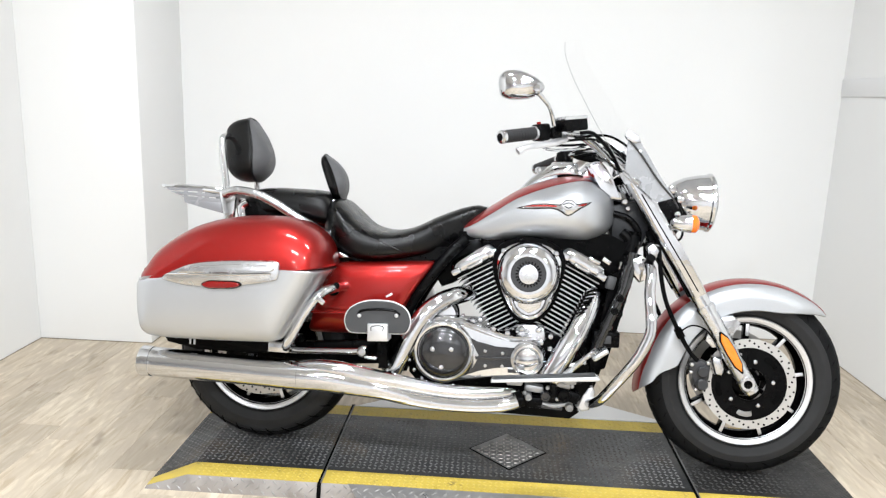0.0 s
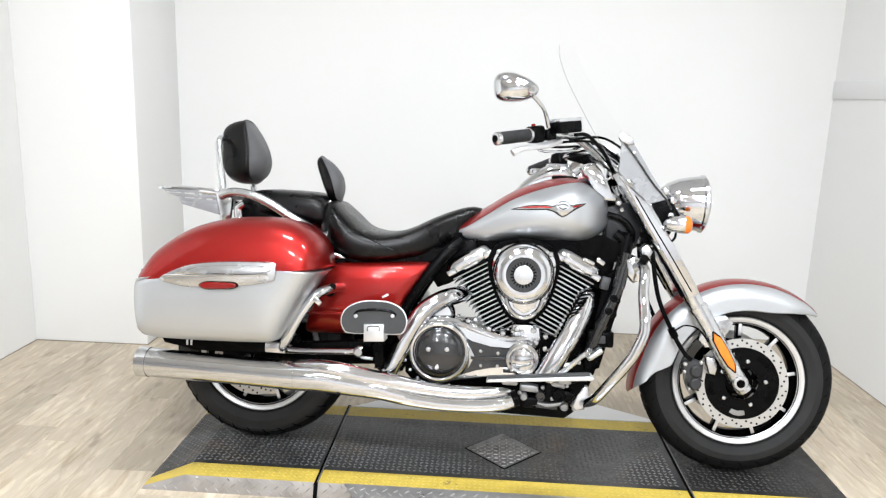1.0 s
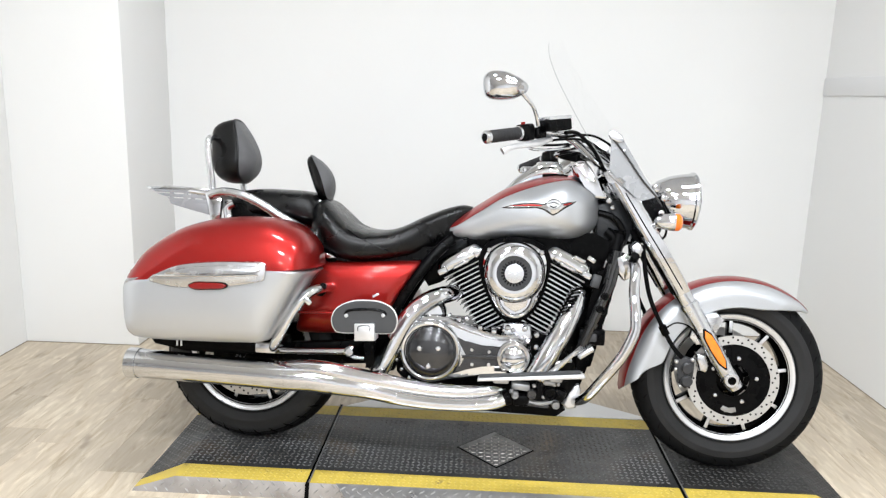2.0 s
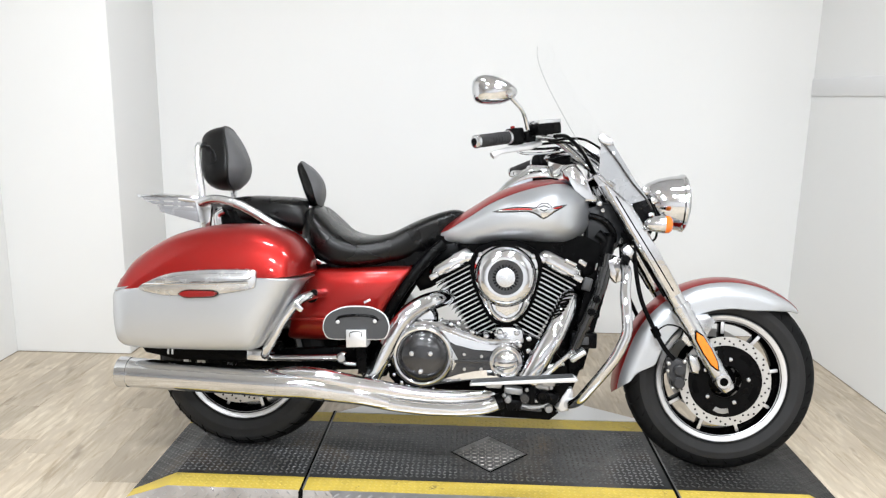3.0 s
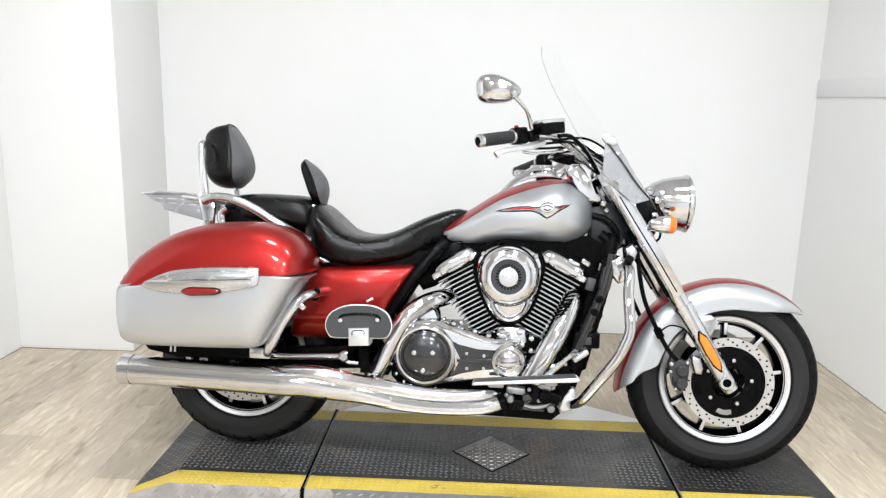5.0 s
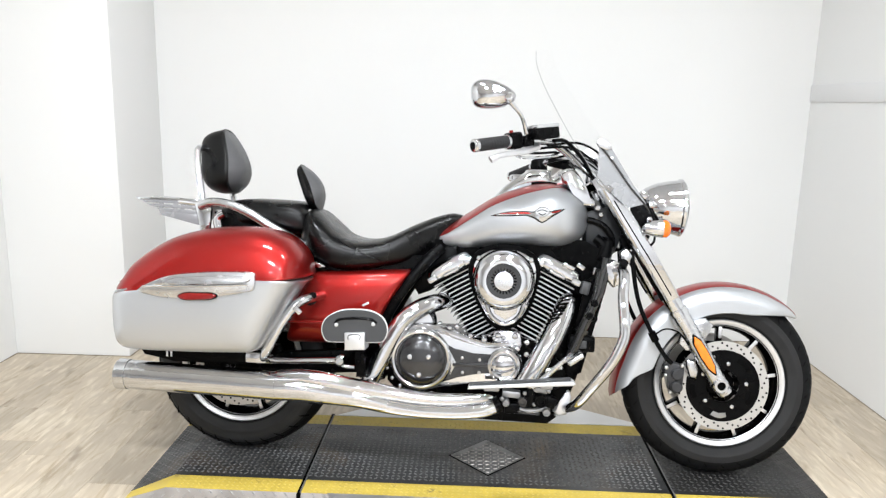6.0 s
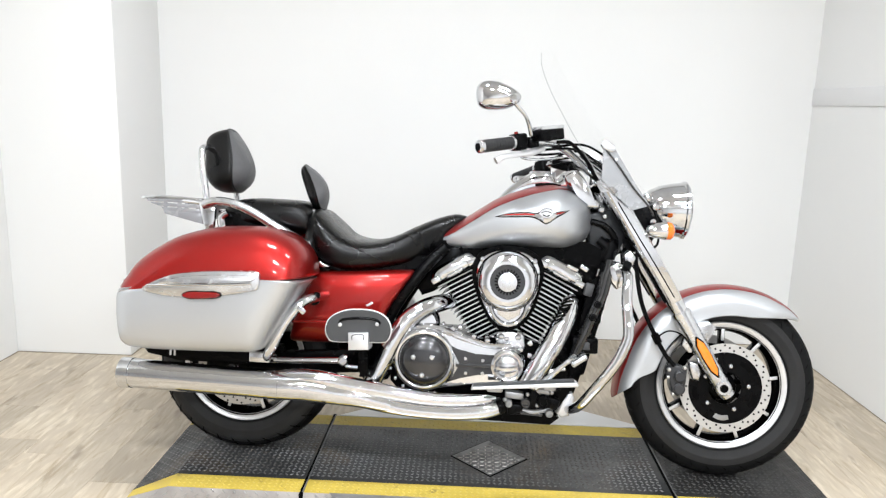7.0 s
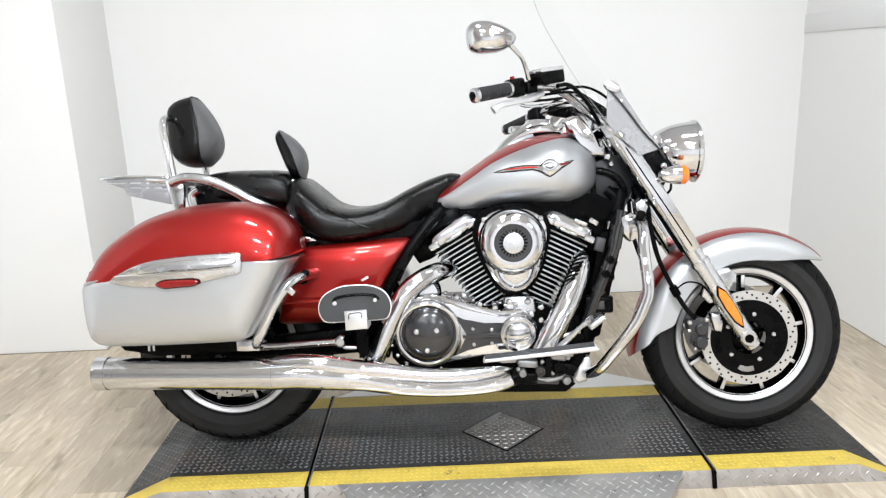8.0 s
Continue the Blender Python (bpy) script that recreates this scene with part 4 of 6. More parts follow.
# ---- handlebar, turned a little ----
RB = [(-0.437, -0.04, 0.996), (-0.501, -0.085, 1.043), (-0.586, -0.16, 1.098), (-0.650, -0.22, 1.106), (-0.744, -0.30, 1.093), (-0.852, -0.40, 1.066)]
LB = [(-0.437, 0.04, 0.996), (-0.479, 0.10, 1.047), (-0.543, 0.17, 1.075), (-0.60, 0.225, 1.068), (-0.649, 0.275, 1.050), (-0.728, 0.365, 1.020)]
bar = part("handlebar", rod(RB[::-1] + LB, 0.0135, 14), CHROME, bike, "chrome pull-back handlebar")
for P, s in ((RB, -1), (LB, 1)):
    p, q = Vector(P[-1]), Vector(P[-2])
    d = (q - p).normalized()
    grip = part("hand_grip", rod([p + d * 0.012, p + d * 0.02, p + d * 0.075, p + d * 0.128, p + d * 0.134], [0.0175, 0.0195, 0.0185, 0.0190, 0.017], 18), GRIP, bar, "black ribbed rubber grip")
    for k in range(9):
        c = p + d * (0.028 + k * 0.0115)
        part("grip_rib", rod([c, c + d * 0.005], 0.0196, 16, 1), GRIP, grip)
    part("grip_end", rod([p, p + d * 0.004, p + d * 0.014], [0.015, 0.020, 0.0205], 18), CHROME, bar, "chrome grip end cap")
    part("grip_plug", rod([p - d * 0.0012, p + d * 0.002], 0.0115, 16, 1), BLACK_PLASTIC, bar, "dark grip end plug")
    part("grip_collar", rod([p + d * 0.133, p + d * 0.142], 0.0215, 18, 1), CHROME_SATIN, bar)
    sw = p + d * 0.168
    m = Matrix.Translation(sw) @ d.to_track_quat("X", "Z").to_matrix().to_4x4()
    part("switch_box", block((0.050, 0.045, 0.052), (0, 0, 0), 0.010, None, 3), BLACK_PLASTIC, bar, "black switch housing").matrix_local = m
    part("switch_button", block((0.012, 0.010, 0.010), (-0.012, s * 0.006, 0.028), 0.003), RED if s < 0 else BLACK, bar).matrix_local = m
    lev = [p + d * 0.235 + Vector((0.030, 0, -0.022)), p + d * 0.17 + Vector((0.042, 0, -0.030)), p + d * 0.09 + Vector((0.050, 0, -0.030)), p + d * 0.03 + Vector((0.058, 0, -0.030)), p + d * 0.005 + Vector((0.050, 0, -0.040))]
    part("hand_lever", rod(lev, [0.009, 0.0085, 0.0072, 0.0062, 0.008], 10, 6, 1.4), ALLOY, bar, "polished hand lever")
# brake reservoir
res = part("brake_reservoir", block((0.095, 0.058, 0.036), (-0.640, -0.262, 1.124), 0.006, pose(0, 0, 0, 0, -9, 38), 3), BLACK_PLASTIC, bar, "black brake fluid reservoir")
part("reservoir_lid", block((0.094, 0.058, 0.011), (-0.642, -0.262, 1.146), 0.003, pose(0, 0, 0, 0, -9, 38)), CHROME_SATIN, res, "bright reservoir lid")
part("lever_clamp", block((0.040, 0.040, 0.034), (-0.690, -0.262, 1.098), 0.008, pose(0, 0, 0, 0, 0, 38), 3), BLACK_PLASTIC, res)
# mirror
MST = [(-0.690, -0.280, 1.120), (-0.700, -0.292, 1.150), (-0.712, -0.318, 1.172), (-0.728, -0.338, 1.188), (-0.752, -0.352, 1.212)]
mir = part("rear_view_mirror", pillow([(-0.862, 1.206), (-0.865, 1.246), (-0.846, 1.268), (-0.805, 1.270), (-0.758, 1.252), (-0.730, 1.228), (-0.740, 1.205), (-0.778, 1.188), (-0.822, 1.184), (-0.850, 1.190)], [(-0.338, 0.93, 0.93), (-0.342, 1.0, 1.0), (-0.356, 1.0, 1.0), (-0.372, 0.90, 0.88), (-0.384, 0.66, 0.62), (-0.389, 0.3, 0.28)], (-0.80, 1.228)), CHROME, bike, "chrome teardrop mirror back")
part("mirror_stem", rod(MST, [0.009, 0.007, 0.006, 0.0065, 0.008], 12), CHROME, mir)
part("mirror_boss", lathe([(0.013, 0), (0.013, -0.010), (0.009, -0.015), (0.0005, -0.016)], (-0.752, -0.372, 1.214), n=16), CHROME, mir)
# cables
for k, (a, b, c) in enumerate((((-0.62, -0.20, 1.092), (-0.50, -0.15, 1.105), (-0.385, -0.06, 1.03)), ((-0.66, -0.22, 1.080), (-0.52, -0.13, 1.090), (-0.40, -0.03, 1.00)), ((-0.60, 0.20, 1.085), (-0.50, 0.10, 1.110), (-0.40, 0.04, 1.02)))):
    part("control_cable", rod([a, b, c, (-0.40, c[1] * 0.6, 0.92)], 0.0042, 8), BLACK_PLASTIC, bar, "black control cable")
part("throttle_guide", rod([(-0.735, -0.292, 1.080), (-0.722, -0.285, 1.052), (-0.690, -0.268, 1.046), (-0.640, -0.235, 1.052), (-0.585, -0.195, 1.062)], 0.0045, 8), CHROME, bar, "chrome throttle cable guide")
part("throttle_guide", rod([(-0.728, -0.288, 1.072), (-0.705, -0.276, 1.062), (-0.650, -0.240, 1.064), (-0.590, -0.190, 1.074)], 0.0040, 8), BLACK_PLASTIC, bar, "black throttle cable")
part("wiring_block", block((0.085, 0.070, 0.034), (-0.545, 0.115, 1.058), 0.010, pose(0, 0, 0, 0, 12, -40), 3), BLACK_PLASTIC, bar, "black wiring connector cover")
part("wiring_block", block((0.060, 0.050, 0.024), (-0.500, -0.02, 1.048), 0.008, pose(0, 0, 0, 0, 18, 10), 3), BLACK_PLASTIC, bar)
for cy, cz in ((-0.05, 0.0), (0.03, -0.012), (0.09, 0.008)):
    part("control_cable", rod([(-0.600, cy + 0.06, 1.066 + cz), (-0.530, cy + 0.03, 1.080 + cz), (-0.460, cy, 1.068 + cz), (-0.405, cy * 0.7, 1.020 + cz), (-0.385, cy * 0.6, 0.955)], 0.0036, 8), BLACK_PLASTIC, bar, "black control cable")
part("handlebar_clamp", block((0.05, 0.12, 0.045), (-0.450, 0, 1.005), 0.010, None, 3), CHROME, bar)
part("brake_line", rod([(-0.605, -0.235, 1.105), (-0.560, -0.19, 1.108), (-0.500, -0.12, 1.062), (-0.455, -0.07, 1.000)], 0.0065, 10), BLACK_PLASTIC, bar, "black brake line")

# ---- tank ----
TANK = [(-1.012, 0.772, 0.004, 0.020), (-0.992, 0.771, 0.024, 0.066), (-0.94, 0.783, 0.042, 0.110), (-0.87, 0.806, 0.066, 0.146), (-0.78, 0.840, 0.092, 0.178), (-0.68, 0.862, 0.107, 0.200), (-0.60, 0.868, 0.112, 0.204), (-0.555, 0.864, 0.107, 0.188), (-0.515, 0.861, 0.092, 0.155), (-0.488, 0.860, 0.074, 0.118), (-0.470, 0.860, 0.052, 0.080), (-0.459, 0.860, 0.018, 0.03)]


def tank_point(x, a, grow=0.0):
    """A point of the tank's skin: a from 0 on top to 180 below, negative on the right side."""
    zm, h, w = table(TANK, x)
    s, c = math.sin(radians(a)), math.cos(radians(a))
    y = (w + grow) * math.copysign(abs(s) ** 0.80, s)
    if c > 0:
        z = zm + (h + grow) * c ** 0.86
    else:
        z = zm - (h + grow) * abs(c) ** 0.62 * 0.96
    y *= 1.0 if c < 0.2 else 1 - 0.10 * (c - 0.2)
    return (x, y, z)


def tank_rows(grow, angles):
    xs = [-1.012 + 0.555 * (1 - math.cos(math.pi * i / 40)) / 2 for i in range(41)]
    return [[tank_point(x, a, grow) for a in angles(x)] for x in xs]


tk = bmesh.new()
loft(tk, tank_rows(0, lambda x: [-180 + 360 * k / 64 for k in range(64)]))
tank = part("fuel_tank", tk, SILVER, bike, "silver teardrop fuel tank with red top", sharp=60)


# red band along each shoulder of the tank, tapering to a point in front
BAND = [(-1.005, 4, 78), (-0.95, 4, 76), (-0.89, 6, 63), (-0.82, 18, 55), (-0.755, 22, 52), (-0.69, 20, 48), (-0.64, 14, 44), (-0.60, 12, 38), (-0.575, 13, 32), (-0.555, 15, 25), (-0.540, 18, 19)]
st = bmesh.new()
rings = []
for i in range(41):
    x = -1.005 + 0.465 * i / 40
    a0, a1 = table(BAND, x)
    ang = [-a0 - (a1 - a0) * k / 12 for k in range(13)]
    rings.append([tank_point(x, a, 0.0014) for a in ang] + [tank_point(x, a, 0.0002) for a in ang[::-1]])
loft(st, rings)
part("tank_stripe", st, RED, tank, "red painted band on the tank shoulder", both=True, sharp=60)
# dash console along the tank's crown
CON = [(-0.832, 0.893, 0.006, 0.010), (-0.79, 0.914, 0.012, 0.028), (-0.75, 0.948, 0.020, 0.040), (-0.70, 0.980, 0.026, 0.050), (-0.66, 0.994, 0.030, 0.056), (-0.61, 0.994, 0.028, 0.056), (-0.585, 0.978, 0.024, 0.050), (-0.562, 0.992, 0.034, 0.054), (-0.512, 0.994, 0.036, 0.060), (-0.482, 0.950, 0.038, 0.060), (-0.45, 0.915, 0.022, 0.055), (-0.432, 0.902, 0.008, 0.03)]
cb = bmesh.new()
rings = []
for i in range(65):
    x = -0.832 + 0.400 * i / 64
    zm, h, w = table(CON, x)
    rings.append([(x, w * math.copysign(abs(math.sin(2 * math.pi * k / 28)) ** 0.6, math.sin(2 * math.pi * k / 28)), zm + h * math.copysign(abs(math.cos(2 * math.pi * k / 28)) ** 0.7, math.cos(2 * math.pi * k / 28))) for k in range(28)])
loft(cb, rings)
con = part("dash_console", cb, CHROME, bike, "chrome tank-top instrument console", sharp=60)
part("console_gasket", rod([(x, -table(CON, x)[2] - 0.001, tank_point(x, -18, 0.003)[2] + 0.002) for x in (-0.66, -0.64, -0.62, -0.60, -0.575)], 0.005, 8), SEAM, con, "black rubber gasket", both=True)
part("filler_cap", lathe([(0.036, 0.0), (0.036, 0.012), (0.030, 0.018), (0.0005, 0.020)], (-0.70, 0, 0.990), "z", 28), CHROME, con, "chrome filler cap")
part("speedometer", lathe([(0.044, -0.02), (0.046, 0.003), (0.042, 0.007), (0.039, 0.004), (0.0005, 0.004)], (-0.635, 0, 1.019), "z", 32), CHROME, con, "round chrome-rimmed speedometer")
part("speedometer_face", lathe([(0.0385, 0), (0.0385, 0.0006), (0.0005, 0.0006)], (-0.635, 0, 1.0232), "z", 32), BLACK_PLASTIC, con, "black speedometer face")
part("tank_flange", rod([tank_point(-0.487, a, 0.003) for a in (-12, -20, -30, -40)], 0.005, 10), CHROME, con, "chrome front tank flange")
part("ignition_cover", slab([(-0.571, 1.012), (-0.545, 1.028), (-0.522, 1.030), (-0.503, 1.010), (-0.482, 0.975), (-0.440, 0.911), (-0.452, 0.900), (-0.490, 0.903), (-0.511, 0.950), (-0.556, 0.981)], -0.050, -0.098, 0.012, 3), CHROME, con, "chrome ignition side cover", both=True)
part("cover_bolt", bolt((-0.437, -0.09, 0.900), 0.011, 0.010), CHROME, con)
part("cover_bolt", bolt((-0.425, -0.085, 0.878), 0.009, 0.010), CHROME, con)


# badge: winged shield laid on the tank's side
def on_tank(x, z, lift):
    """The skin of the tank's right side at that height."""
    lo, hi = -175.0, -5.0
    for _ in range(30):
        mid = (lo + hi) / 2
        if tank_point(x, mid)[2] < z:
            lo = mid
        else:
            hi = mid
    p = tank_point(x, lo, lift)
    return (p[0], p[1], p[2])


def badge(outline, lift, mat, name, parent, label="", per=2):
    bm = bmesh.new()
    pts = spline(outline, per, True)
    cx, cz = sum(p[0] for p in pts) / len(pts), sum(p[1] for p in pts) / len(pts)
    rim0 = [on_tank(p[0], p[1], -0.001) for p in pts]
    rim1 = [on_tank(p[0], p[1], lift * 0.6) for p in pts]
    rim2 = [on_tank(cx + (p[0] - cx) * 0.93, cz + (p[1] - cz) * 0.82, lift) for p in pts]
    loft(bm, [rim0, rim1, rim2])
    return part(name, bm, mat, parent, label)


badge([(-0.795, 0.861), (-0.74, 0.8765), (-0.69, 0.8815), (-0.657, 0.880), (-0.642, 0.892), (-0.628, 0.896), (-0.612, 0.893), (-0.600, 0.884), (-0.552, 0.892), (-0.588, 0.869), (-0.604, 0.858), (-0.628, 0.843), (-0.652, 0.856), (-0.68, 0.8645), (-0.73, 0.8615)], 0.003, GUNMETAL, "badge_border", tank, "dark badge border")
wing = badge([(-0.787, 0.862), (-0.74, 0.873), (-0.69, 0.878), (-0.655, 0.876), (-0.64, 0.886), (-0.62, 0.886), (-0.60, 0.880), (-0.560, 0.889), (-0.59, 0.872), (-0.605, 0.862), (-0.628, 0.848), (-0.650, 0.860), (-0.68, 0.868), (-0.73, 0.865)], 0.005, CHROME, "tank_badge", tank, "chrome winged tank badge")
badge([(-0.770, 0.866), (-0.74, 0.872), (-0.69, 0.8765), (-0.665, 0.8745), (-0.665, 0.871), (-0.69, 0.871), (-0.74, 0.868)], 0.0062, RED, "badge_inlay", wing, "dark red badge inlay")
badge([(-0.600, 0.8775), (-0.585, 0.8830), (-0.567, 0.8865), (-0.585, 0.8765)], 0.0062, RED, "badge_inlay", wing, "dark red badge inlay")
badge([(-0.652, 0.878), (-0.64, 0.890), (-0.628, 0.893), (-0.615, 0.891), (-0.604, 0.880), (-0.614, 0.868), (-0.628, 0.862), (-0.643, 0.867)], 0.007, CAST, "badge_shield", wing, "satin shield centre")

badge([(-0.646, 0.8805), (-0.628, 0.8875), (-0.611, 0.8805), (-0.611, 0.8775), (-0.628, 0.8840), (-0.646, 0.8775)], 0.0082, GUNMETAL, "badge_line", wing, "dark line on the shield")
badge([(-0.641, 0.8725), (-0.628, 0.8665), (-0.616, 0.8725), (-0.618, 0.8755), (-0.628, 0.8705), (-0.639, 0.8755)], 0.0082, GUNMETAL, "badge_line", wing, "dark line on the shield")

# ---- seats ----
def saddle(name, rows, label, mat, power=0.55, n=40):
    """A padded seat from rows of (x, bottom, top, half-width, crown)."""
    bm = bmesh.new()
    rings = []
    x0, x1 = rows[0][0], rows[-1][0]
    for i in range(45):
        x = x0 + (x1 - x0) * (1 - math.cos(math.pi * i / 44)) / 2
        b, t, w = table(rows, x)
        zm, h = (b + t) / 2, (t - b) / 2
        ring = []
        for k in range(n):
            a = 2 * math.pi * k / n
            s, c = math.sin(a), math.cos(a)
            ring.append((x, w * math.copysign(abs(s) ** power, s), zm + h * math.copysign(abs(c) ** (0.75 if c > 0 else 0.5), c)))
        rings.append(ring)
    loft(bm, rings)
    return part(name, bm, mat, bike, label, sharp=70)


RIDER = [(-1.450, 0.765, 0.800, 0.07), (-1.436, 0.725, 0.842, 0.13), (-1.405, 0.695, 0.866, 0.17), (-1.36, 0.673, 0.833, 0.19), (-1.30, 0.658, 0.782, 0.195), (-1.22, 0.660, 0.765, 0.195), (-1.14, 0.674, 0.780, 0.182), (-1.06, 0.688, 0.820, 0.150), (-0.99, 0.715, 0.850, 0.105), (-0.93, 0.770, 0.866, 0.072), (-0.895, 0.815, 0.862, 0.05)]
rider = saddle("rider_seat", RIDER, "black vinyl bucket rider seat", VINYL)


def seat_skin(x, z, rows, lift):
    """The right flank of a padded seat at that height."""
    b, t, w = table(rows, x)
    c = (z - (b + t) / 2) / ((t - b) / 2)
    c = math.copysign(min(abs(c), 1) ** (1 / (0.75 if c > 0 else 0.5)), c)
    return (x, -w * max(1 - c * c, 0) ** 0.275 - lift, z)


part("seat_piping", rod([seat_skin(x, z, RIDER, 0.0005) for x, z in ((-1.300, 0.765), (-1.262, 0.745), (-1.208, 0.722), (-1.160, 0.702), (-1.108, 0.686))], 0.003, 8), VINYL, rider, "stitched seat seam")
saddle("pillion_seat", [(-1.752, 0.80, 0.842, 0.06), (-1.735, 0.79, 0.868, 0.10), (-1.69, 0.785, 0.887, 0.13), (-1.62, 0.785, 0.895, 0.145), (-1.565, 0.782, 0.895, 0.150), (-1.510, 0.778, 0.894, 0.152), (-1.468, 0.775, 0.890, 0.152), (-1.440, 0.775, 0.878, 0.148), (-1.420, 0.775, 0.850, 0.13), (-1.408, 0.79, 0.814, 0.06)], "black vinyl pillion seat", VINYL)


def cushion(cx, cz, w, h, d, tilt, name, label, parent, dome=0.02, bow=0.0, sag=0.0):
    """An upright egg-shaped pad facing along x, with a piped rim and a domed face; w wide, h high, d thick.
    bow: how far the rim falls back towards top and foot; sag: how far the dome's middle sits below the pad's."""
    half = [(0.0, 0.5), (0.20, 0.478), (0.32, 0.385), (0.40, 0.19), (0.455, -0.04), (0.48, -0.22), (0.41, -0.38), (0.23, -0.468)]
    pts = spline(half + [(0.0, -0.5)] + [(-a, b) for a, b in half[:0:-1]], 4, True)
    turn = pose(cx, 0, cz, 0, tilt, 0)

    def ring(f, sc, low=0.0):
        lean = max(0.0, min(1.0, f / d + 0.5))
        return [(f - bow * lean * (2 * p[1]) ** 2 * sc, p[0] * w * sc, (p[1] * sc - sag * low) * h) for p in pts]
    bm = bmesh.new()
    loft(bm, [ring(f * d, sc) for f, sc in ((-0.5, 0.40), (-0.49, 0.62), (-0.45, 0.74), (-0.36, 0.84), (-0.20, 0.92), (0.0, 0.97), (0.20, 0.99), (0.40, 1.0), (0.47, 0.995))]
         + [ring(0.5 * d + dome * f, sc, f) for f, sc in ((0.05, 0.965), (0.40, 0.80), (0.80, 0.50), (1.0, 0.15))])
    bmesh.ops.transform(bm, matrix=turn, verts=bm.verts)
    pad = part(name, bm, VINYL, parent, label, sharp=38)
    # front skin whose grey colour stands for reflected light
    fb = bmesh.new()
    loft(fb, [ring(0.5 * d - 0.002, 0.94)] + [ring(0.5 * d + dome * f + 0.0014, sc, f) for f, sc in ((0.06, 0.962), (0.22, 0.89), (0.41, 0.80), (0.63, 0.66), (0.81, 0.50), (0.95, 0.30), (1.0, 0.12))])
    bmesh.ops.transform(fb, matrix=turn, verts=fb.verts)
    part("pad_face", fb, VINYL_LIT, pad, "matte vinyl front, greyed for the light it reflects", sharp=60)
    rim = [turn @ Vector((q[0], q[1] * 1.003, q[2] * 1.003)) for q in ring(0.48 * d, 1.0)[::2]]
    part("piping", rod(rim + rim[:1], 0.0022, 6, 1), VINYL, pad, "black stitched piping")
    return pad


# ---- sissy bar, rack, backrests ----
SISSY = [(-1, -1.774, 0.150, 0.775), (-1, -1.775, 0.150, 0.86), (-1, -1.791, 0.148, 0.96), (-1, -1.803, 0.140, 1.032), (-1, -1.806, 0.110, 1.062), (1, -1.806, 0.0, 1.068), (1, -1.806, 0.110, 1.062), (1, -1.803, 0.140, 1.032), (1, -1.791, 0.148, 0.96), (1, -1.775, 0.150, 0.86), (1, -1.774, 0.150, 0.775)]
sissy = part("sissy_bar", rod([(x, s * w, z) for s, x, w, z in SISSY], 0.0115, 12), CHROME, bike, "chrome passenger backrest frame")
back_pad = cushion(-1.7685, 1.020, 0.216, 0.228, 0.108, -8, "passenger_backrest", "black vinyl passenger backrest pad", bike, 0.040, 0.020, 0.12)
part("backrest_shell", block((0.022, 0.11, 0.10), (-1.812, 0, 1.012), 0.008, pose(0, 0, 0, 0, -9, 0)), BLACK_PLASTIC, back_pad, "black backrest shell")
rider_pad = cushion(-1.446, 0.936, 0.150, 0.178, 0.036, -23, "rider_backrest", "small black vinyl rider backrest", bike, 0.030, 0.012, 0.02)
part("backrest_post", rod([(-1.452, 0, 0.79), (-1.448, 0, 0.84), (-1.440, 0, 0.90)], 0.010), CHROME, rider_pad, "chrome backrest post")
part("backrest_post", rod([(-1.420, -0.075, 0.860), (-1.447, -0.085, 0.848), (-1.468, -0.085, 0.842)], 0.005), CHROME, rider_pad, "chrome backrest post")
rail = part("grab_rail", rod([(-1.782, -0.165, 0.862), (-1.735, -0.168, 0.876), (-1.67, -0.170, 0.868), (-1.60, -0.172, 0.840), (-1.54, -0.175, 0.806), (-1.485, -0.176, 0.778), (-1.425, -0.160, 0.745), (-1.38, -0.130, 0.715)], 0.0155, 12), CHROME_SATIN, bike, "chrome grab rail beside the pillion seat", both=True)
part("rail_upright", slab([(-1.800, 0.870), (-1.765, 0.880), (-1.742, 0.852), (-1.748, 0.775), (-1.775, 0.775)], -0.146, -0.162, 0.003), CHROME, rail, both=False)
part("rail_plate", slab([(-1.740, 0.845), (-1.640, 0.836), (-1.540, 0.785), (-1.520, 0.770), (-1.735, 0.770)], -0.130, -0.138, 0.002), BLACK_PLASTIC, rail, "black side plate under the rail")
part("rail_tube", rod([(-1.715, -0.150, 0.775), (-1.722, -0.150, 0.82), (-1.700, -0.150, 0.838)], 0.016), CHROME, rail)
rack = part("luggage_rack", rod([(-1.785, -0.150, 0.868), (-1.88, -0.135, 0.876), (-1.96, -0.105, 0.882), (-1.99, -0.06, 0.884), (-2.0, 0, 0.885), (-1.99, 0.06, 0.884), (-1.96, 0.105, 0.882), (-1.88, 0.135, 0.876), (-1.785, 0.150, 0.868)], 0.009, 10), CHROME, bike, "chrome luggage rack with slotted plate")
for k in range(-3, 4):
    y = k * 0.038
    xe = -1.985 + abs(k) ** 2 * 0.006
    part("rack_slat", block((abs(xe) - 1.79, 0.033, 0.006), ((xe - 1.79) / 2, y, 0.876), 0.0015, pose(0, 0, 0, 0, 2.5, 0)), CHROME_SATIN, rack, "satin chrome rack slat")
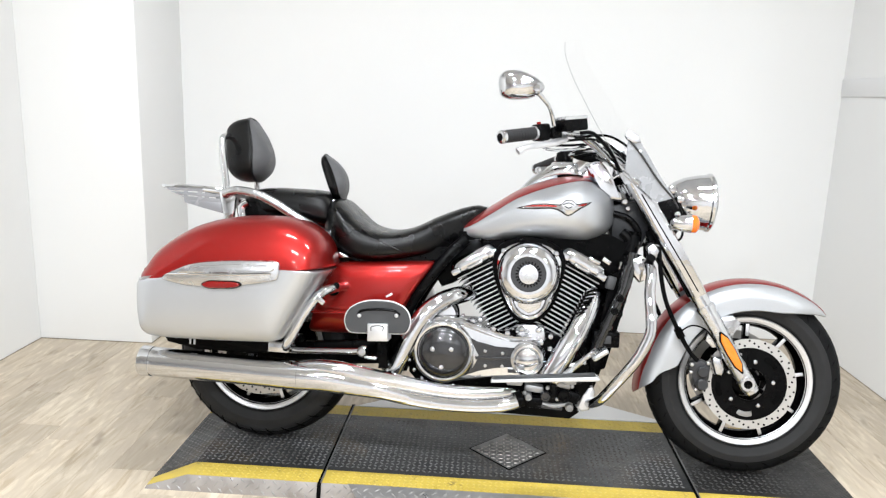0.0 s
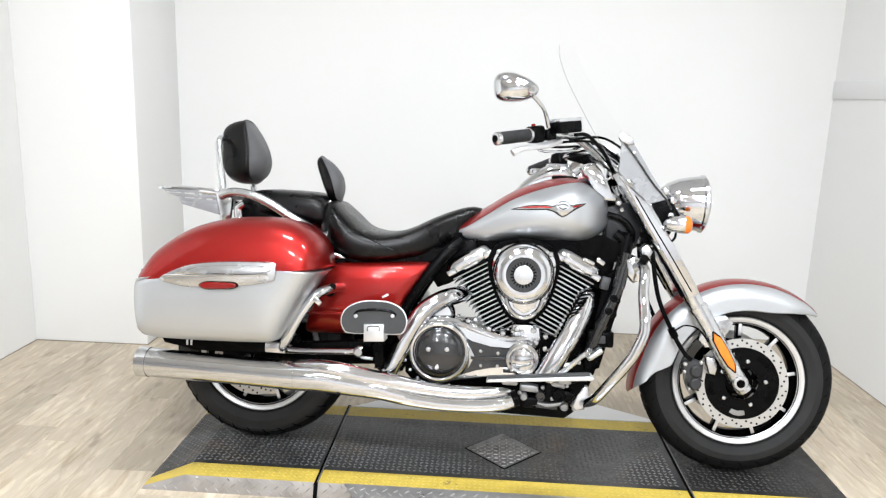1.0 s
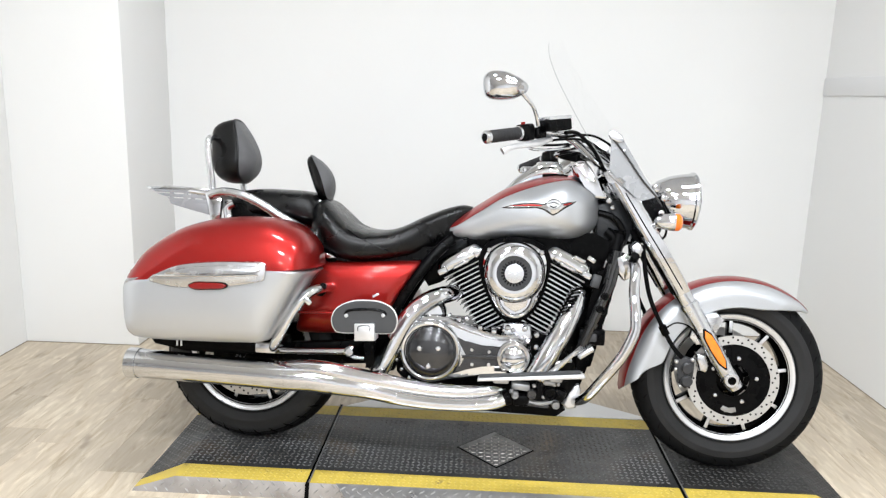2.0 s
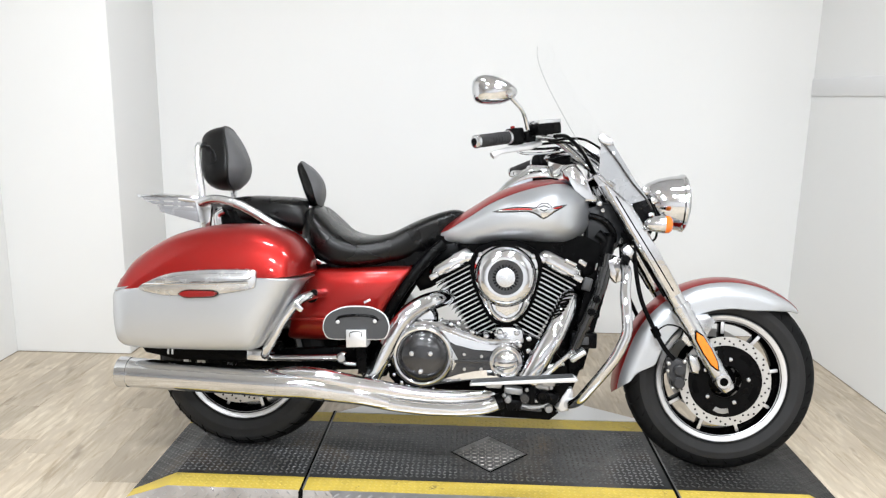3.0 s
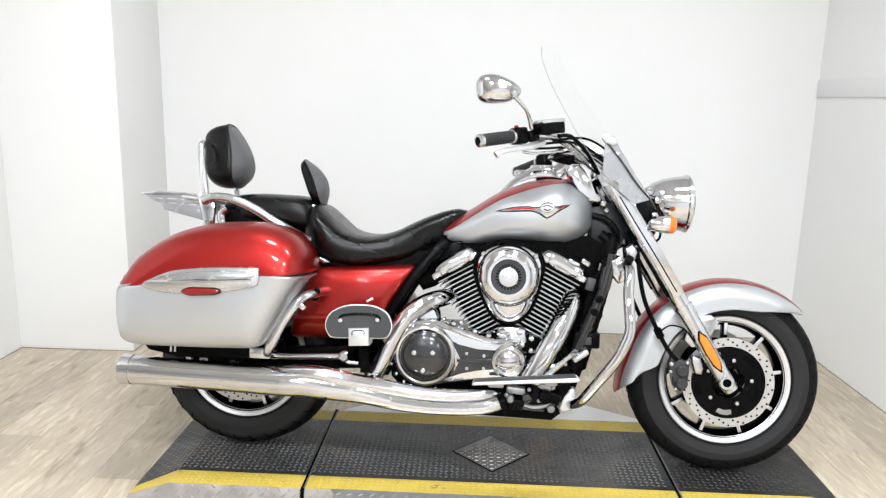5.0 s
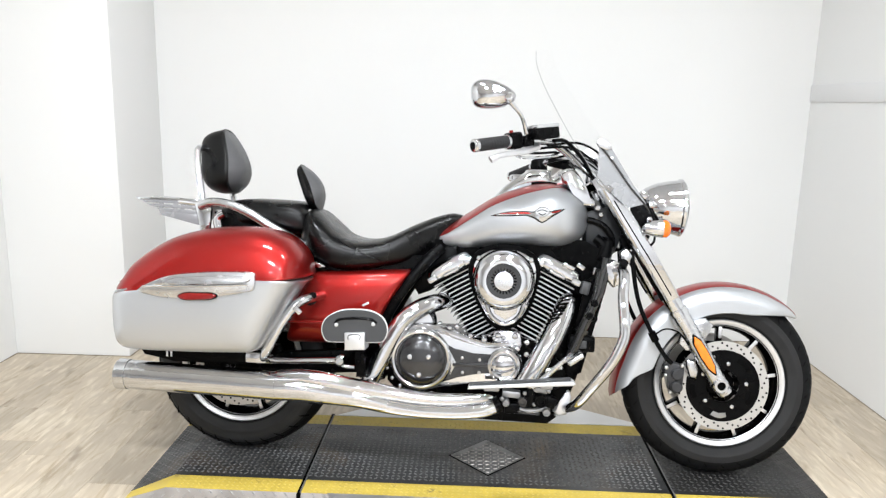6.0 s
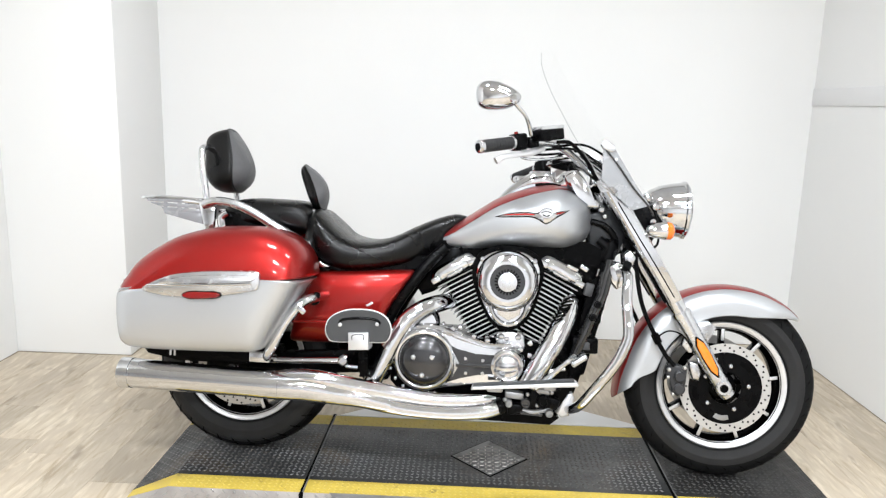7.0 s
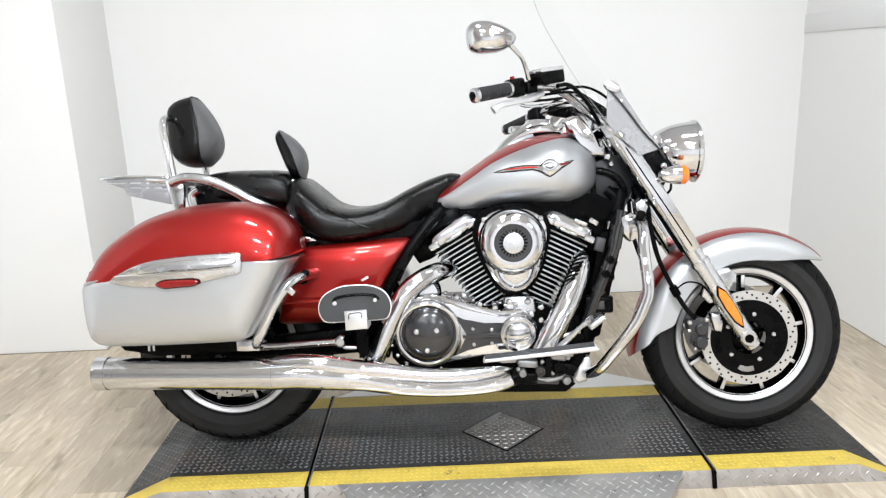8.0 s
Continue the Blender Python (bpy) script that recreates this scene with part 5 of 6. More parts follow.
for s_y in (-1, 1):
    ya, yb = s_y * 0.141, s_y * 0.147
    plate = part("rack_side_plate", slab([(-2.014, 0.886), (-1.795, 0.884), (-1.795, 0.876), (-1.990, 0.878), (-2.004, 0.874)], ya, yb, 0.0015), CHROME, rack, "chrome slotted rack side plate")
    for bar in ([(-1.995, 0.880), (-1.800, 0.880), (-1.800, 0.866), (-1.985, 0.868)],
                [(-1.982, 0.8645), (-1.800, 0.8615), (-1.800, 0.849), (-1.945, 0.853)],
                [(-1.940, 0.8505), (-1.800, 0.846), (-1.796, 0.832), (-1.925, 0.838)],
                [(-1.930, 0.839), (-1.797, 0.833), (-1.790, 0.796), (-1.860, 0.812), (-1.926, 0.828)]):
        part("plate_bar", slab(bar, ya, yb, 0.0010), SATIN_PANEL, plate, "dull grey plate between the slots")
    for x, z0, z1 in ((-1.802, 0.806, 0.885), (-1.850, 0.832, 0.881), (-1.875, 0.832, 0.881), (-1.925, 0.838, 0.880)):
        part("plate_web", block((0.013, 0.0055, z1 - z0), (x, s_y * 0.144, (z0 + z1) / 2), 0.001), SATIN_PANEL, plate)


# ---- rear fender and side covers ----
rf = bmesh.new()
rings = []
for i in range(37):
    d = radians(28 + 132 * i / 36)
    ring = []
    for g in (0.0, -0.004):
        row = []
        for k in range(-8, 9):
            u = k / 8
            a = u * math.pi / 2
            y, rr = 0.118 * math.sin(a), 0.375 + g - 0.055 * (1 - math.cos(a))
            row.append((-WB + rr * math.cos(d), y, 0.34 + rr * math.sin(d) * 1.05))
        ring += row if g == 0 else row[::-1]
    rings.append(ring)
loft(rf, rings)
rear_fender = part("rear_fender", rf, RED, bike, "red rear fender between the saddlebags", sharp=60)
tail = part("tail_light", lathe([(0.045, 0), (0.045, -0.03), (0.036, -0.045), (0.0005, -0.05)], (-1.985, 0, 0.56), "x", 24), RED_LENS, rear_fender, "red tail light")
COVER = [(-1.412, 0.628), (-1.38, 0.652), (-1.25, 0.662), (-1.10, 0.672), (-1.055, 0.668), (-1.075, 0.630), (-1.120, 0.560), (-1.165, 0.470), (-1.190, 0.435), (-1.30, 0.412), (-1.42, 0.403), (-1.482, 0.405), (-1.472, 0.450), (-1.445, 0.520), (-1.420, 0.575)]
cb = pillow(COVER, [(-0.10, 0.97, 0.97), (-0.175, 1.0, 1.0), (-0.198, 0.985, 0.97), (-0.212, 0.94, 0.90), (-0.219, 0.84, 0.76), (-0.2205, 0.62, 0.56), (-0.221, 0.38, 0.36), (-0.2212, 0.15, 0.14)], (-1.27, 0.54))
for v in cb.verts:
    if v.co.y < -0.12:
        v.co.y += 0.50 * max(0, 0.492 - v.co.z) + 0.55 * ((v.co.x + 1.24) ** 2 + (v.co.z - 0.555) ** 2)
cover = part("side_cover", cb, RED, bike, "glossy red side cover", both=True)
part("cover_crease", rod([(-1.462, -0.214, 0.488), (-1.36, -0.222, 0.492), (-1.26, -0.223, 0.498)], 0.0035, 8), RED, cover)
part("cover_knob", lathe([(0.019, 0), (0.019, -0.012), (0.012, -0.018), (0.0005, -0.018)], (-1.375, -0.215, 0.565), n=20), BLACK_PLASTIC, cover, "black rubber grommet")
part("seat_base", slab([(-1.45, 0.70), (-1.40, 0.672), (-1.30, 0.655), (-1.10, 0.665), (-1.0, 0.690), (-1.0, 0.72), (-1.40, 0.72)], -0.14, 0.14, 0.01), BLACK_PLASTIC, rider)
part("chrome_hinge", slab([(-1.405, 0.688), (-1.385, 0.692), (-1.345, 0.680), (-1.335, 0.672), (-1.36, 0.670), (-1.39, 0.675)], -0.160, -0.185, 0.003), CHROME, bike, "chrome bracket under the seat", both=True)

# ---- saddlebags ----
LID = [(-1.962, 0.592), (-1.945, 0.632), (-1.900, 0.692), (-1.80, 0.757), (-1.70, 0.788), (-1.60, 0.800), (-1.50, 0.798), (-1.425, 0.772), (-1.378, 0.725), (-1.362, 0.672), (-1.372, 0.646), (-1.50, 0.637), (-1.65, 0.634), (-1.80, 0.622), (-1.90, 0.602)]
TUB = [(-1.962, 0.588), (-1.90, 0.598), (-1.80, 0.618), (-1.65, 0.630), (-1.50, 0.633), (-1.372, 0.642), (-1.384, 0.610), (-1.430, 0.530), (-1.485, 0.435), (-1.520, 0.408), (-1.58, 0.402), (-1.75, 0.398), (-1.90, 0.400), (-1.945, 0.415), (-1.962, 0.450), (-1.970, 0.530)]


def seam_z(x):
    return table([(-2.0, 0.580), (-1.962, 0.590), (-1.90, 0.600), (-1.80, 0.620), (-1.65, 0.632), (-1.50, 0.635), (-1.36, 0.643)], x)[0]


def bag_shell(outline, levels):
    bm = bmesh.new()
    pts = spline(outline, 4, True)
    rings = []
    for y, sx, sz in levels:
        ring = []
        for p in pts:
            x = -1.665 + (p[0] + 1.665) * sx
            ring.append((x, y, seam_z(p[0]) + (p[1] - seam_z(p[0])) * sz))
        rings.append(ring)
    loft(bm, rings)
    return bm


LID_Y = [(-0.190, 0.95, 0.93), (-0.205, 0.985, 0.98), (-0.30, 1.0, 1.0), (-0.340, 0.990, 0.975), (-0.372, 0.968, 0.91), (-0.398, 0.935, 0.80), (-0.418, 0.890, 0.62), (-0.430, 0.845, 0.42), (-0.437, 0.79, 0.20), (-0.439, 0.74, 0.02)]
TUB_Y = [(-0.190, 0.95, 0.97), (-0.205, 0.98, 0.99), (-0.32, 1.0, 1.0), (-0.365, 0.985, 0.985), (-0.398, 0.955, 0.95), (-0.420, 0.915, 0.88), (-0.433, 0.865, 0.76), (-0.440, 0.80, 0.50), (-0.442, 0.70, 0.20), (-0.442, 0.62, 0.02)]
bag = part("saddlebag", bag_shell(TUB, TUB_Y), SILVER, bike, "hard saddlebag, silver tub with red lid", both=True, sharp=60)
part("lid", bag_shell(LID, LID_Y), RED, bag, "red painted saddlebag lid", both=True, sharp=60)
trim = part("trim_plate", pillow([(-1.853, 0.600), (-1.80, 0.632), (-1.74, 0.652), (-1.64, 0.664), (-1.55, 0.668), (-1.498, 0.667), (-1.487, 0.655), (-1.489, 0.622), (-1.505, 0.608), (-1.60, 0.590), (-1.74, 0.579), (-1.81, 0.585)], [(-0.425, 1, 1), (-0.444, 1, 1), (-0.449, 0.985, 0.93), (-0.451, 0.96, 0.82)], (-1.665, 0.620)), CHROME_SATIN, bag, "satin chrome trim plate on the saddlebag", both=True)
part("trim_ridge", pillow([(-1.800, 0.618), (-1.74, 0.640), (-1.64, 0.652), (-1.53, 0.656), (-1.500, 0.648), (-1.53, 0.632), (-1.66, 0.624), (-1.76, 0.613)], [(-0.448, 1, 1), (-0.456, 0.985, 0.9), (-0.459, 0.95, 0.6)], (-1.66, 0.633)), CHROME_SATIN, trim)
part("trim_ridge", rod([(-1.835, -0.449, 0.612), (-1.75, -0.458, 0.617), (-1.62, -0.460, 0.622), (-1.51, -0.452, 0.630)], 0.0035, 8), CHROME, trim)
lens = part("side_marker", pillow([(-1.728, 0.587), (-1.705, 0.601), (-1.66, 0.603), (-1.615, 0.604), (-1.598, 0.594), (-1.615, 0.580), (-1.66, 0.576), (-1.705, 0.574)], [(-0.440, 0.955, 0.89), (-0.452, 0.955, 0.89), (-0.454, 0.94, 0.84)], (-1.664, 0.589)), BLACK_PLASTIC, bag, "red side marker in black frame", both=True)
part("marker_lens", pillow([(-1.722, 0.587), (-1.702, 0.598), (-1.66, 0.600), (-1.618, 0.600), (-1.604, 0.593), (-1.618, 0.583), (-1.66, 0.579), (-1.702, 0.577)], [(-0.452, 0.99, 0.95), (-0.458, 0.98, 0.9), (-0.461, 0.94, 0.6)], (-1.664, 0.589)), RED_LENS, lens, "red lens")
part("bag_strip", pillow([(-1.938, 0.592), (-1.895, 0.607), (-1.852, 0.613), (-1.854, 0.596), (-1.895, 0.589), (-1.935, 0.580)], [(-0.380, 0.95, 1), (-0.412, 0.98, 0.95), (-0.428, 0.90, 0.8), (-0.436, 0.70, 0.5)], (-1.880, 0.597)), CHROME_SATIN, bag, "bright strip at the rear corner", both=True)
part("bag_reflector", block((0.012, 0.07, 0.05), (-1.966, -0.30, 0.590), 0.004, pose(0, 0, 0, 0, 8, 0)), RED_LENS, bag, "red rear reflector")
guard = part("saddlebag_guard", rod([(-1.335, -0.20, 0.580), (-1.362, -0.285, 0.578), (-1.394, -0.325, 0.560), (-1.437, -0.335, 0.500), (-1.471, -0.335, 0.435), (-1.500, -0.310, 0.387), (-1.505, -0.24, 0.372)], 0.0155, 12), CHROME, bike, "chrome saddlebag guard tube", both=True)
part("guard_foot", block((0.068, 0.03, 0.034), (-1.528, -0.290, 0.380), 0.005), CHROME, guard, "chrome clamp")
part("guard_clip", block((0.030, 0.022, 0.018), (-1.385, -0.335, 0.545), 0.004, pose(0, 0, 0, 0, 40, 0)), CHROME, guard)
part("guard_knob", lathe([(0.010, 0), (0.012, -0.014), (0.008, -0.020), (0.0005, -0.021)], (-1.352, -0.272, 0.586), n=16), BLACK_PLASTIC, guard)
# bag carrier under the tub
part("bag_carrier", slab([(-1.92, 0.398), (-1.50, 0.396), (-1.49, 0.372), (-1.60, 0.352), (-1.80, 0.356), (-1.90, 0.372)], -0.12, -0.30, 0.008), BLACK, bike, "black saddlebag carrier", both=True)
for bx in (-1.822, -1.808):
    part("carrier_tab", block((0.006, 0.004, 0.018), (bx, -0.302, 0.380), 0.001), ALLOY, bike, "small bright carrier tab")
part("swingarm", slab([(-1.70, 0.33), (-1.66, 0.36), (-1.20, 0.40), (-1.10, 0.41), (-1.10, 0.33), (-1.22, 0.32), (-1.66, 0.285), (-1.70, 0.30)], -0.13, -0.165, 0.008), BLACK, bike, "black swingarm", both=True)
part("brake_rod", rod([(-1.520, -0.245, 0.362), (-1.42, -0.25, 0.366), (-1.265, -0.25, 0.374)], 0.0105, 12), CHROME, bike, "chrome linkage rod")
part("rod_end", lathe([(0.018, 0), (0.018, -0.02), (0.012, -0.026), (0.0005, -0.026)], (-1.262, -0.245, 0.376), n=18), CHROME, bike)
part("rod_hook", rod([(-1.262, -0.26, 0.372), (-1.250, -0.26, 0.358), (-1.215, -0.26, 0.356)], 0.006, 10), CHROME_SATIN, bike)

# ---- exhausts ----
MUF = [(-1.977, -0.300, 0.306), (-1.95, -0.300, 0.306), (-1.80, -0.300, 0.302), (-1.60, -0.300, 0.297), (-1.47, -0.300, 0.293), (-1.38, -0.298, 0.292), (-1.30, -0.295, 0.283), (-1.20, -0.290, 0.270), (-1.13, -0.286, 0.254), (-1.10, -0.284, 0.248)]
muffler = part("muffler", rod(MUF, [0.046, 0.0475, 0.047, 0.0465, 0.0465, 0.045, 0.042, 0.036, 0.029, 0.026], 28), CHROME, bike, "long chrome muffler", both=True)
part("muffler_tip", rod([(-1.981, -0.300, 0.306), (-1.946, -0.300, 0.306)], 0.0495, 28, 2), CHROME, muffler, "chrome muffler tip ring")
part("muffler_bore", rod([(-1.9825, -0.300, 0.306), (-1.980, -0.300, 0.306)], 0.040, 24, 1), SEAM, muffler, "dark muffler opening")
part("muffler_band", rod([(-1.460, -0.300, 0.293), (-1.455, -0.300, 0.293)], 0.0478, 28, 1), CHROME, muffler)
part("heat_shield", rod([(-1.50, -0.302, 0.320), (-1.42, -0.305, 0.325), (-1.33, -0.305, 0.322), (-1.22, -0.300, 0.305), (-1.147, -0.295, 0.295), (-1.02, -0.288, 0.277), (-0.92, -0.28, 0.271), (-0.84, -0.27, 0.273), (-0.79, -0.262, 0.277), (-0.765, -0.258, 0.278)], [0.012, 0.024, 0.028, 0.027, 0.025, 0.022, 0.021, 0.019, 0.015, 0.008], 18), CHROME, bike, "chrome exhaust heat shield", both=True)
pipe = part("exhaust_pipe", rod([(-1.34, -0.292, 0.284), (-1.18, -0.282, 0.258), (-1.08, -0.28, 0.240), (-0.98, -0.278, 0.231), (-0.88, -0.275, 0.231), (-0.80, -0.27, 0.239), (-0.752, -0.264, 0.255)], [0.026, 0.029, 0.026, 0.0235, 0.0225, 0.0225, 0.022], 18), CHROME, bike, "chrome lower exhaust pipe")
part("pipe_joint", rod([(-0.762, -0.266, 0.255), (-0.744, -0.261, 0.262)], 0.0265, 18, 2), BLACK_PLASTIC, pipe, "dark pipe clamp")
front_pipe = part("front_header", rod([(-0.505, -0.10, 0.590), (-0.530, -0.145, 0.578), (-0.552, -0.180, 0.535), (-0.585, -0.205, 0.465), (-0.628, -0.220, 0.385), (-0.664, -0.225, 0.322)], [0.026, 0.034, 0.036, 0.036, 0.035, 0.032], 20), CHROME, bike, "chrome front exhaust header shield")
rear_pipe = part("rear_header", rod([(-0.915, -0.09, 0.572), (-0.95, -0.135, 0.568), (-1.005, -0.175, 0.552), (-1.062, -0.200, 0.512), (-1.105, -0.212, 0.447), (-1.140, -0.222, 0.372), (-1.175, -0.232, 0.292)], [0.022, 0.028, 0.031, 0.032, 0.032, 0.031, 0.029], 20), CHROME, bike, "chrome rear exhaust header shield")
part("header_seam", rod([(-0.95, -0.162, 0.572), (-1.007, -0.203, 0.556), (-1.066, -0.228, 0.516), (-1.110, -0.240, 0.449), (-1.146, -0.249, 0.372)], 0.0035, 8), STEEL, rear_pipe)
for k in range(7):
    z = 0.606 - 0.0115 * k
    part("header_slot", rod([(-0.520 - 0.006 * k, -0.188 - 0.004 * k, z + 0.004), (-0.540 - 0.006 * k, -0.198 - 0.004 * k, z + 0.002), (-0.560 - 0.0065 * k, -0.192 - 0.004 * k, z - 0.008)], 0.0034, 6, 3), SEAM, front_pipe, "dark louvre slot")

# ---- engine ----
crank = part("crankcase", slab([(-1.12, 0.30), (-1.13, 0.42), (-1.07, 0.465), (-0.95, 0.45), (-0.86, 0.45), (-0.70, 0.47), (-0.60, 0.44), (-0.53, 0.36), (-0.52, 0.26), (-0.60, 0.215), (-0.80, 0.205), (-1.05, 0.225)], -0.165, 0.165, 0.020, 3), BLACK, bike, "black engine crankcase")


def cylinder(foot, lean, name, label):
    """A finned barrel with its head cover, built upright at foot and leant over."""
    m = Matrix.Translation(foot) @ pose(0, 0, 0, 0, lean, 0)
    core = block((0.105, 0.17, 0.25), (0, 0, 0.125), 0.012)
    bmesh.ops.transform(core, matrix=m, verts=core.verts)
    barrel = part(name, core, BLACK, bike, label)
    for k in range(16):
        z = 0.004 + k * 0.0152
        w = 0.098 + 0.064 * min(1, k / 11)
        f = block((w, 0.232, 0.0050), (0, -0.006, z), 0.0024, None, 1)
        # rounded corners by squeezing
        for v in f.verts:
            t = abs(v.co.x) / (w / 2)
            if t > 0.8:
                v.co.y *= 0.93
        bmesh.ops.transform(f, matrix=m, verts=f.verts)
        fin = part("cooling_fin", f, BLACK, barrel, "black cooling fin with bright edge")
        e = block((w * 0.95, 0.0035, 0.0043), (0, -0.1222, z), 0.0012, None, 1)
        bmesh.ops.transform(e, matrix=m, verts=e.verts)
        part("fin_edge", e, ALLOY, fin, "machined bright fin edge")
    hd = block((0.150, 0.20, 0.040), (0, 0, 0.252), 0.010)
    bmesh.ops.transform(hd, matrix=m, verts=hd.verts)
    part("cylinder_head", hd, BLACK, barrel, "black cylinder head")
    return barrel, m


rear_cyl, MR = cylinder((-0.795, 0, 0.452), -29.5, "rear_cylinder", "black finned rear cylinder with bright fin edges")
front_cyl, MF = cylinder((-0.680, 0, 0.452), 26.5, "front_cylinder", "black finned front cylinder with bright fin edges")
for barrel, m in ((rear_cyl, MR), (front_cyl, MF)):
    rc = pillow([(-0.084, 0.245), (-0.078, 0.278), (-0.050, 0.293), (0.050, 0.293), (0.078, 0.278), (0.084, 0.245), (0.06, 0.241), (-0.06, 0.241)], [(-0.150, 0.55, 0.30), (-0.147, 0.80, 0.62), (-0.141, 0.93, 0.84), (-0.130, 1, 1), (0.130, 1, 1), (0.140, 0.98, 0.96), (0.145, 0.93, 0.86)], (0, 0.266), 4)
    bmesh.ops.transform(rc, matrix=m, verts=rc.verts)
    cov = part("rocker_cover", rc, CHROME, barrel, "chrome rocker cover")
    # flange coloured black for the shaded gap between cover and fins
    flange = block((0.172, 0.282, 0.008), (0, 0, 0.2385), 0.003)
    bmesh.ops.transform(flange, matrix=m, verts=flange.verts)
    part("gap_flange", flange, BLACK, cov, "black flange painting the shaded gap below the cover")
    for bx, bz, bw, bh in ((-0.068, 0.257, 0.034, 0.022), (0.068, 0.257, 0.034, 0.022), (0.0, 0.250, 0.060, 0.012)):
        step = block((bw, 0.016, bh), (bx, -0.148, bz), 0.005, None, 3)
        bmesh.ops.transform(step, matrix=m, verts=step.verts)
        part("cover_step", step, CHROME, cov)
    for bx in (-0.052, 0.052):
        b = bolt((bx, -0.140, 0.262), 0.0065, 0.006)
        bmesh.ops.transform(b, matrix=m, verts=b.verts)
        part("cover_bolt", b, CHROME_SATIN, cov)

# air cleaner: heart-shaped chrome body and round cover
AC = (-0.744, 0.656)
ac_body = part("air_cleaner", pillow([(-0.846, 0.690), (-0.828, 0.728), (-0.79, 0.750), (-0.742, 0.757), (-0.694, 0.750), (-0.656, 0.728), (-0.638, 0.690), (-0.643, 0.630), (-0.660, 0.570), (-0.690, 0.522), (-0.735, 0.500), (-0.780, 0.515), (-0.815, 0.565), (-0.842, 0.630)], [(-0.13, 0.94, 0.95), (-0.150, 1.0, 1.0), (-0.185, 1.0, 1.0), (-0.200, 0.975, 0.975), (-0.206, 0.90, 0.92)], (-0.742, 0.645), 4), CHROME, bike, "heart-shaped chrome air cleaner")
part("air_backplate", pillow([(-0.858, 0.690), (-0.838, 0.736), (-0.79, 0.760), (-0.742, 0.767), (-0.694, 0.760), (-0.646, 0.736), (-0.626, 0.690), (-0.634, 0.630), (-0.652, 0.565), (-0.685, 0.513), (-0.735, 0.490), (-0.785, 0.506), (-0.822, 0.562), (-0.850, 0.630)], [(-0.125, 1.03, 1.03), (-0.160, 1.03, 1.03), (-0.166, 1.015, 1.015)], (-0.742, 0.645), 4), BLACK, ac_body, "black air cleaner backplate")
# black ring stands for the shadow round the cover's foot
part("cover_shade_ring", lathe([(0.100, 0.002), (0.100, -0.010), (0.093, -0.010), (0.093, 0.002)], (AC[0], -0.206, AC[1]), n=64, closed=True), SEAM, ac_body, "black ring painting the shadow round the cover")
cov = part("air_cover", lathe([(0.093, 0.0), (0.096, -0.034), (0.094, -0.046), (0.086, -0.058), (0.074, -0.065), (0.060, -0.068), (0.054, -0.066)], (AC[0], -0.200, AC[1]), n=64), CHROME, ac_body, "round chrome air cleaner cover")
part("intake_ring", lathe([(0.0555, 0), (0.0555, -0.004), (0.031, -0.002), (0.031, 0.004)], (AC[0], -0.2655, AC[1]), n=48, closed=True), GUNMETAL, ac_body, "dark intake ring")
for k in range(24):
    a = 2 * math.pi * k / 24
    b = block((0.009, 0.003, 0.0040), (0.0365, 0, 0), 0.0008)
    bmesh.ops.transform(b, matrix=Matrix.Translation((AC[0], -0.2695, AC[1])) @ Matrix.Rotation(-a, 4, "Y"), verts=b.verts)
    part("intake_rib", b, SEAM, cov)
part("centre_cap", lathe([(0.0325, 0.0), (0.0325, -0.008), (0.030, -0.012), (0.018, -0.0135), (0.0005, -0.014)], (AC[0], -0.264, AC[1]), n=40), CHROME_SATIN, ac_body, "domed satin centre cap")
part("lower_bezel", rod([(-0.800, -0.208, 0.590), (-0.785, -0.212, 0.545), (-0.760, -0.212, 0.520), (-0.735, -0.212, 0.513), (-0.708, -0.212, 0.522), (-0.686, -0.212, 0.548), (-0.674, -0.208, 0.592)], 0.007, 10), CHROME, ac_body)
part("lower_insert", slab([(-0.780, 0.590), (-0.770, 0.545), (-0.735, 0.525), (-0.700, 0.545), (-0.690, 0.592), (-0.735, 0.580)], -0.19, -0.211, 0.003), CHROME_SATIN, ac_body)
for bx, bz in ((-0.806, 0.580), (-0.672, 0.572), (-0.826, 0.722), (-0.658, 0.722)):
    part("body_bolt", bolt((bx, -0.2035, bz), 0.009, 0.008), CHROME, ac_body)

# right covers
CL = (-1.004, 0.386)
clutch = part("clutch_cover", lathe([(0.104, 0.02), (0.104, -0.05), (0.100, -0.062), (0.092, -0.068), (0.086, -0.066), (0.082, -0.060)], (CL[0], -0.165, CL[1]), n=64), CHROME, bike, "round chrome clutch cover")
dome = part("clutch_dome", lathe([(0.083, -0.055), (0.082, -0.068), (0.074, -0.078), (0.060, -0.086), (0.035, -0.091), (0.0005, -0.093)], (CL[0] + 0.002, -0.165, CL[1]), n=56), GUNMETAL, clutch, "smoked dark clutch dome")
for bx, bz in ((-1.036, 0.398), (-0.976, 0.400), (-1.006, 0.341)):
    part("dome_bolt", bolt((bx, -0.2525, bz), 0.0085, 0.007), CHROME_SATIN, dome)
prim = part("primary_cover", pillow([(-1.05, 0.486), (-0.96, 0.486), (-0.87, 0.458), (-0.78, 0.438), (-0.715, 0.442), (-0.680, 0.415), (-0.668, 0.375), (-0.685, 0.335), (-0.73, 0.318), (-0.83, 0.308), (-0.93, 0.292), (-1.03, 0.290)], [(-0.10, 0.97, 0.97), (-0.195, 1, 1), (-0.212, 0.985, 0.96), (-0.219, 0.95, 0.88), (-0.221, 0.8, 0.6)], (-0.86, 0.385), 4), CHROME, bike, "polished primary case cover")
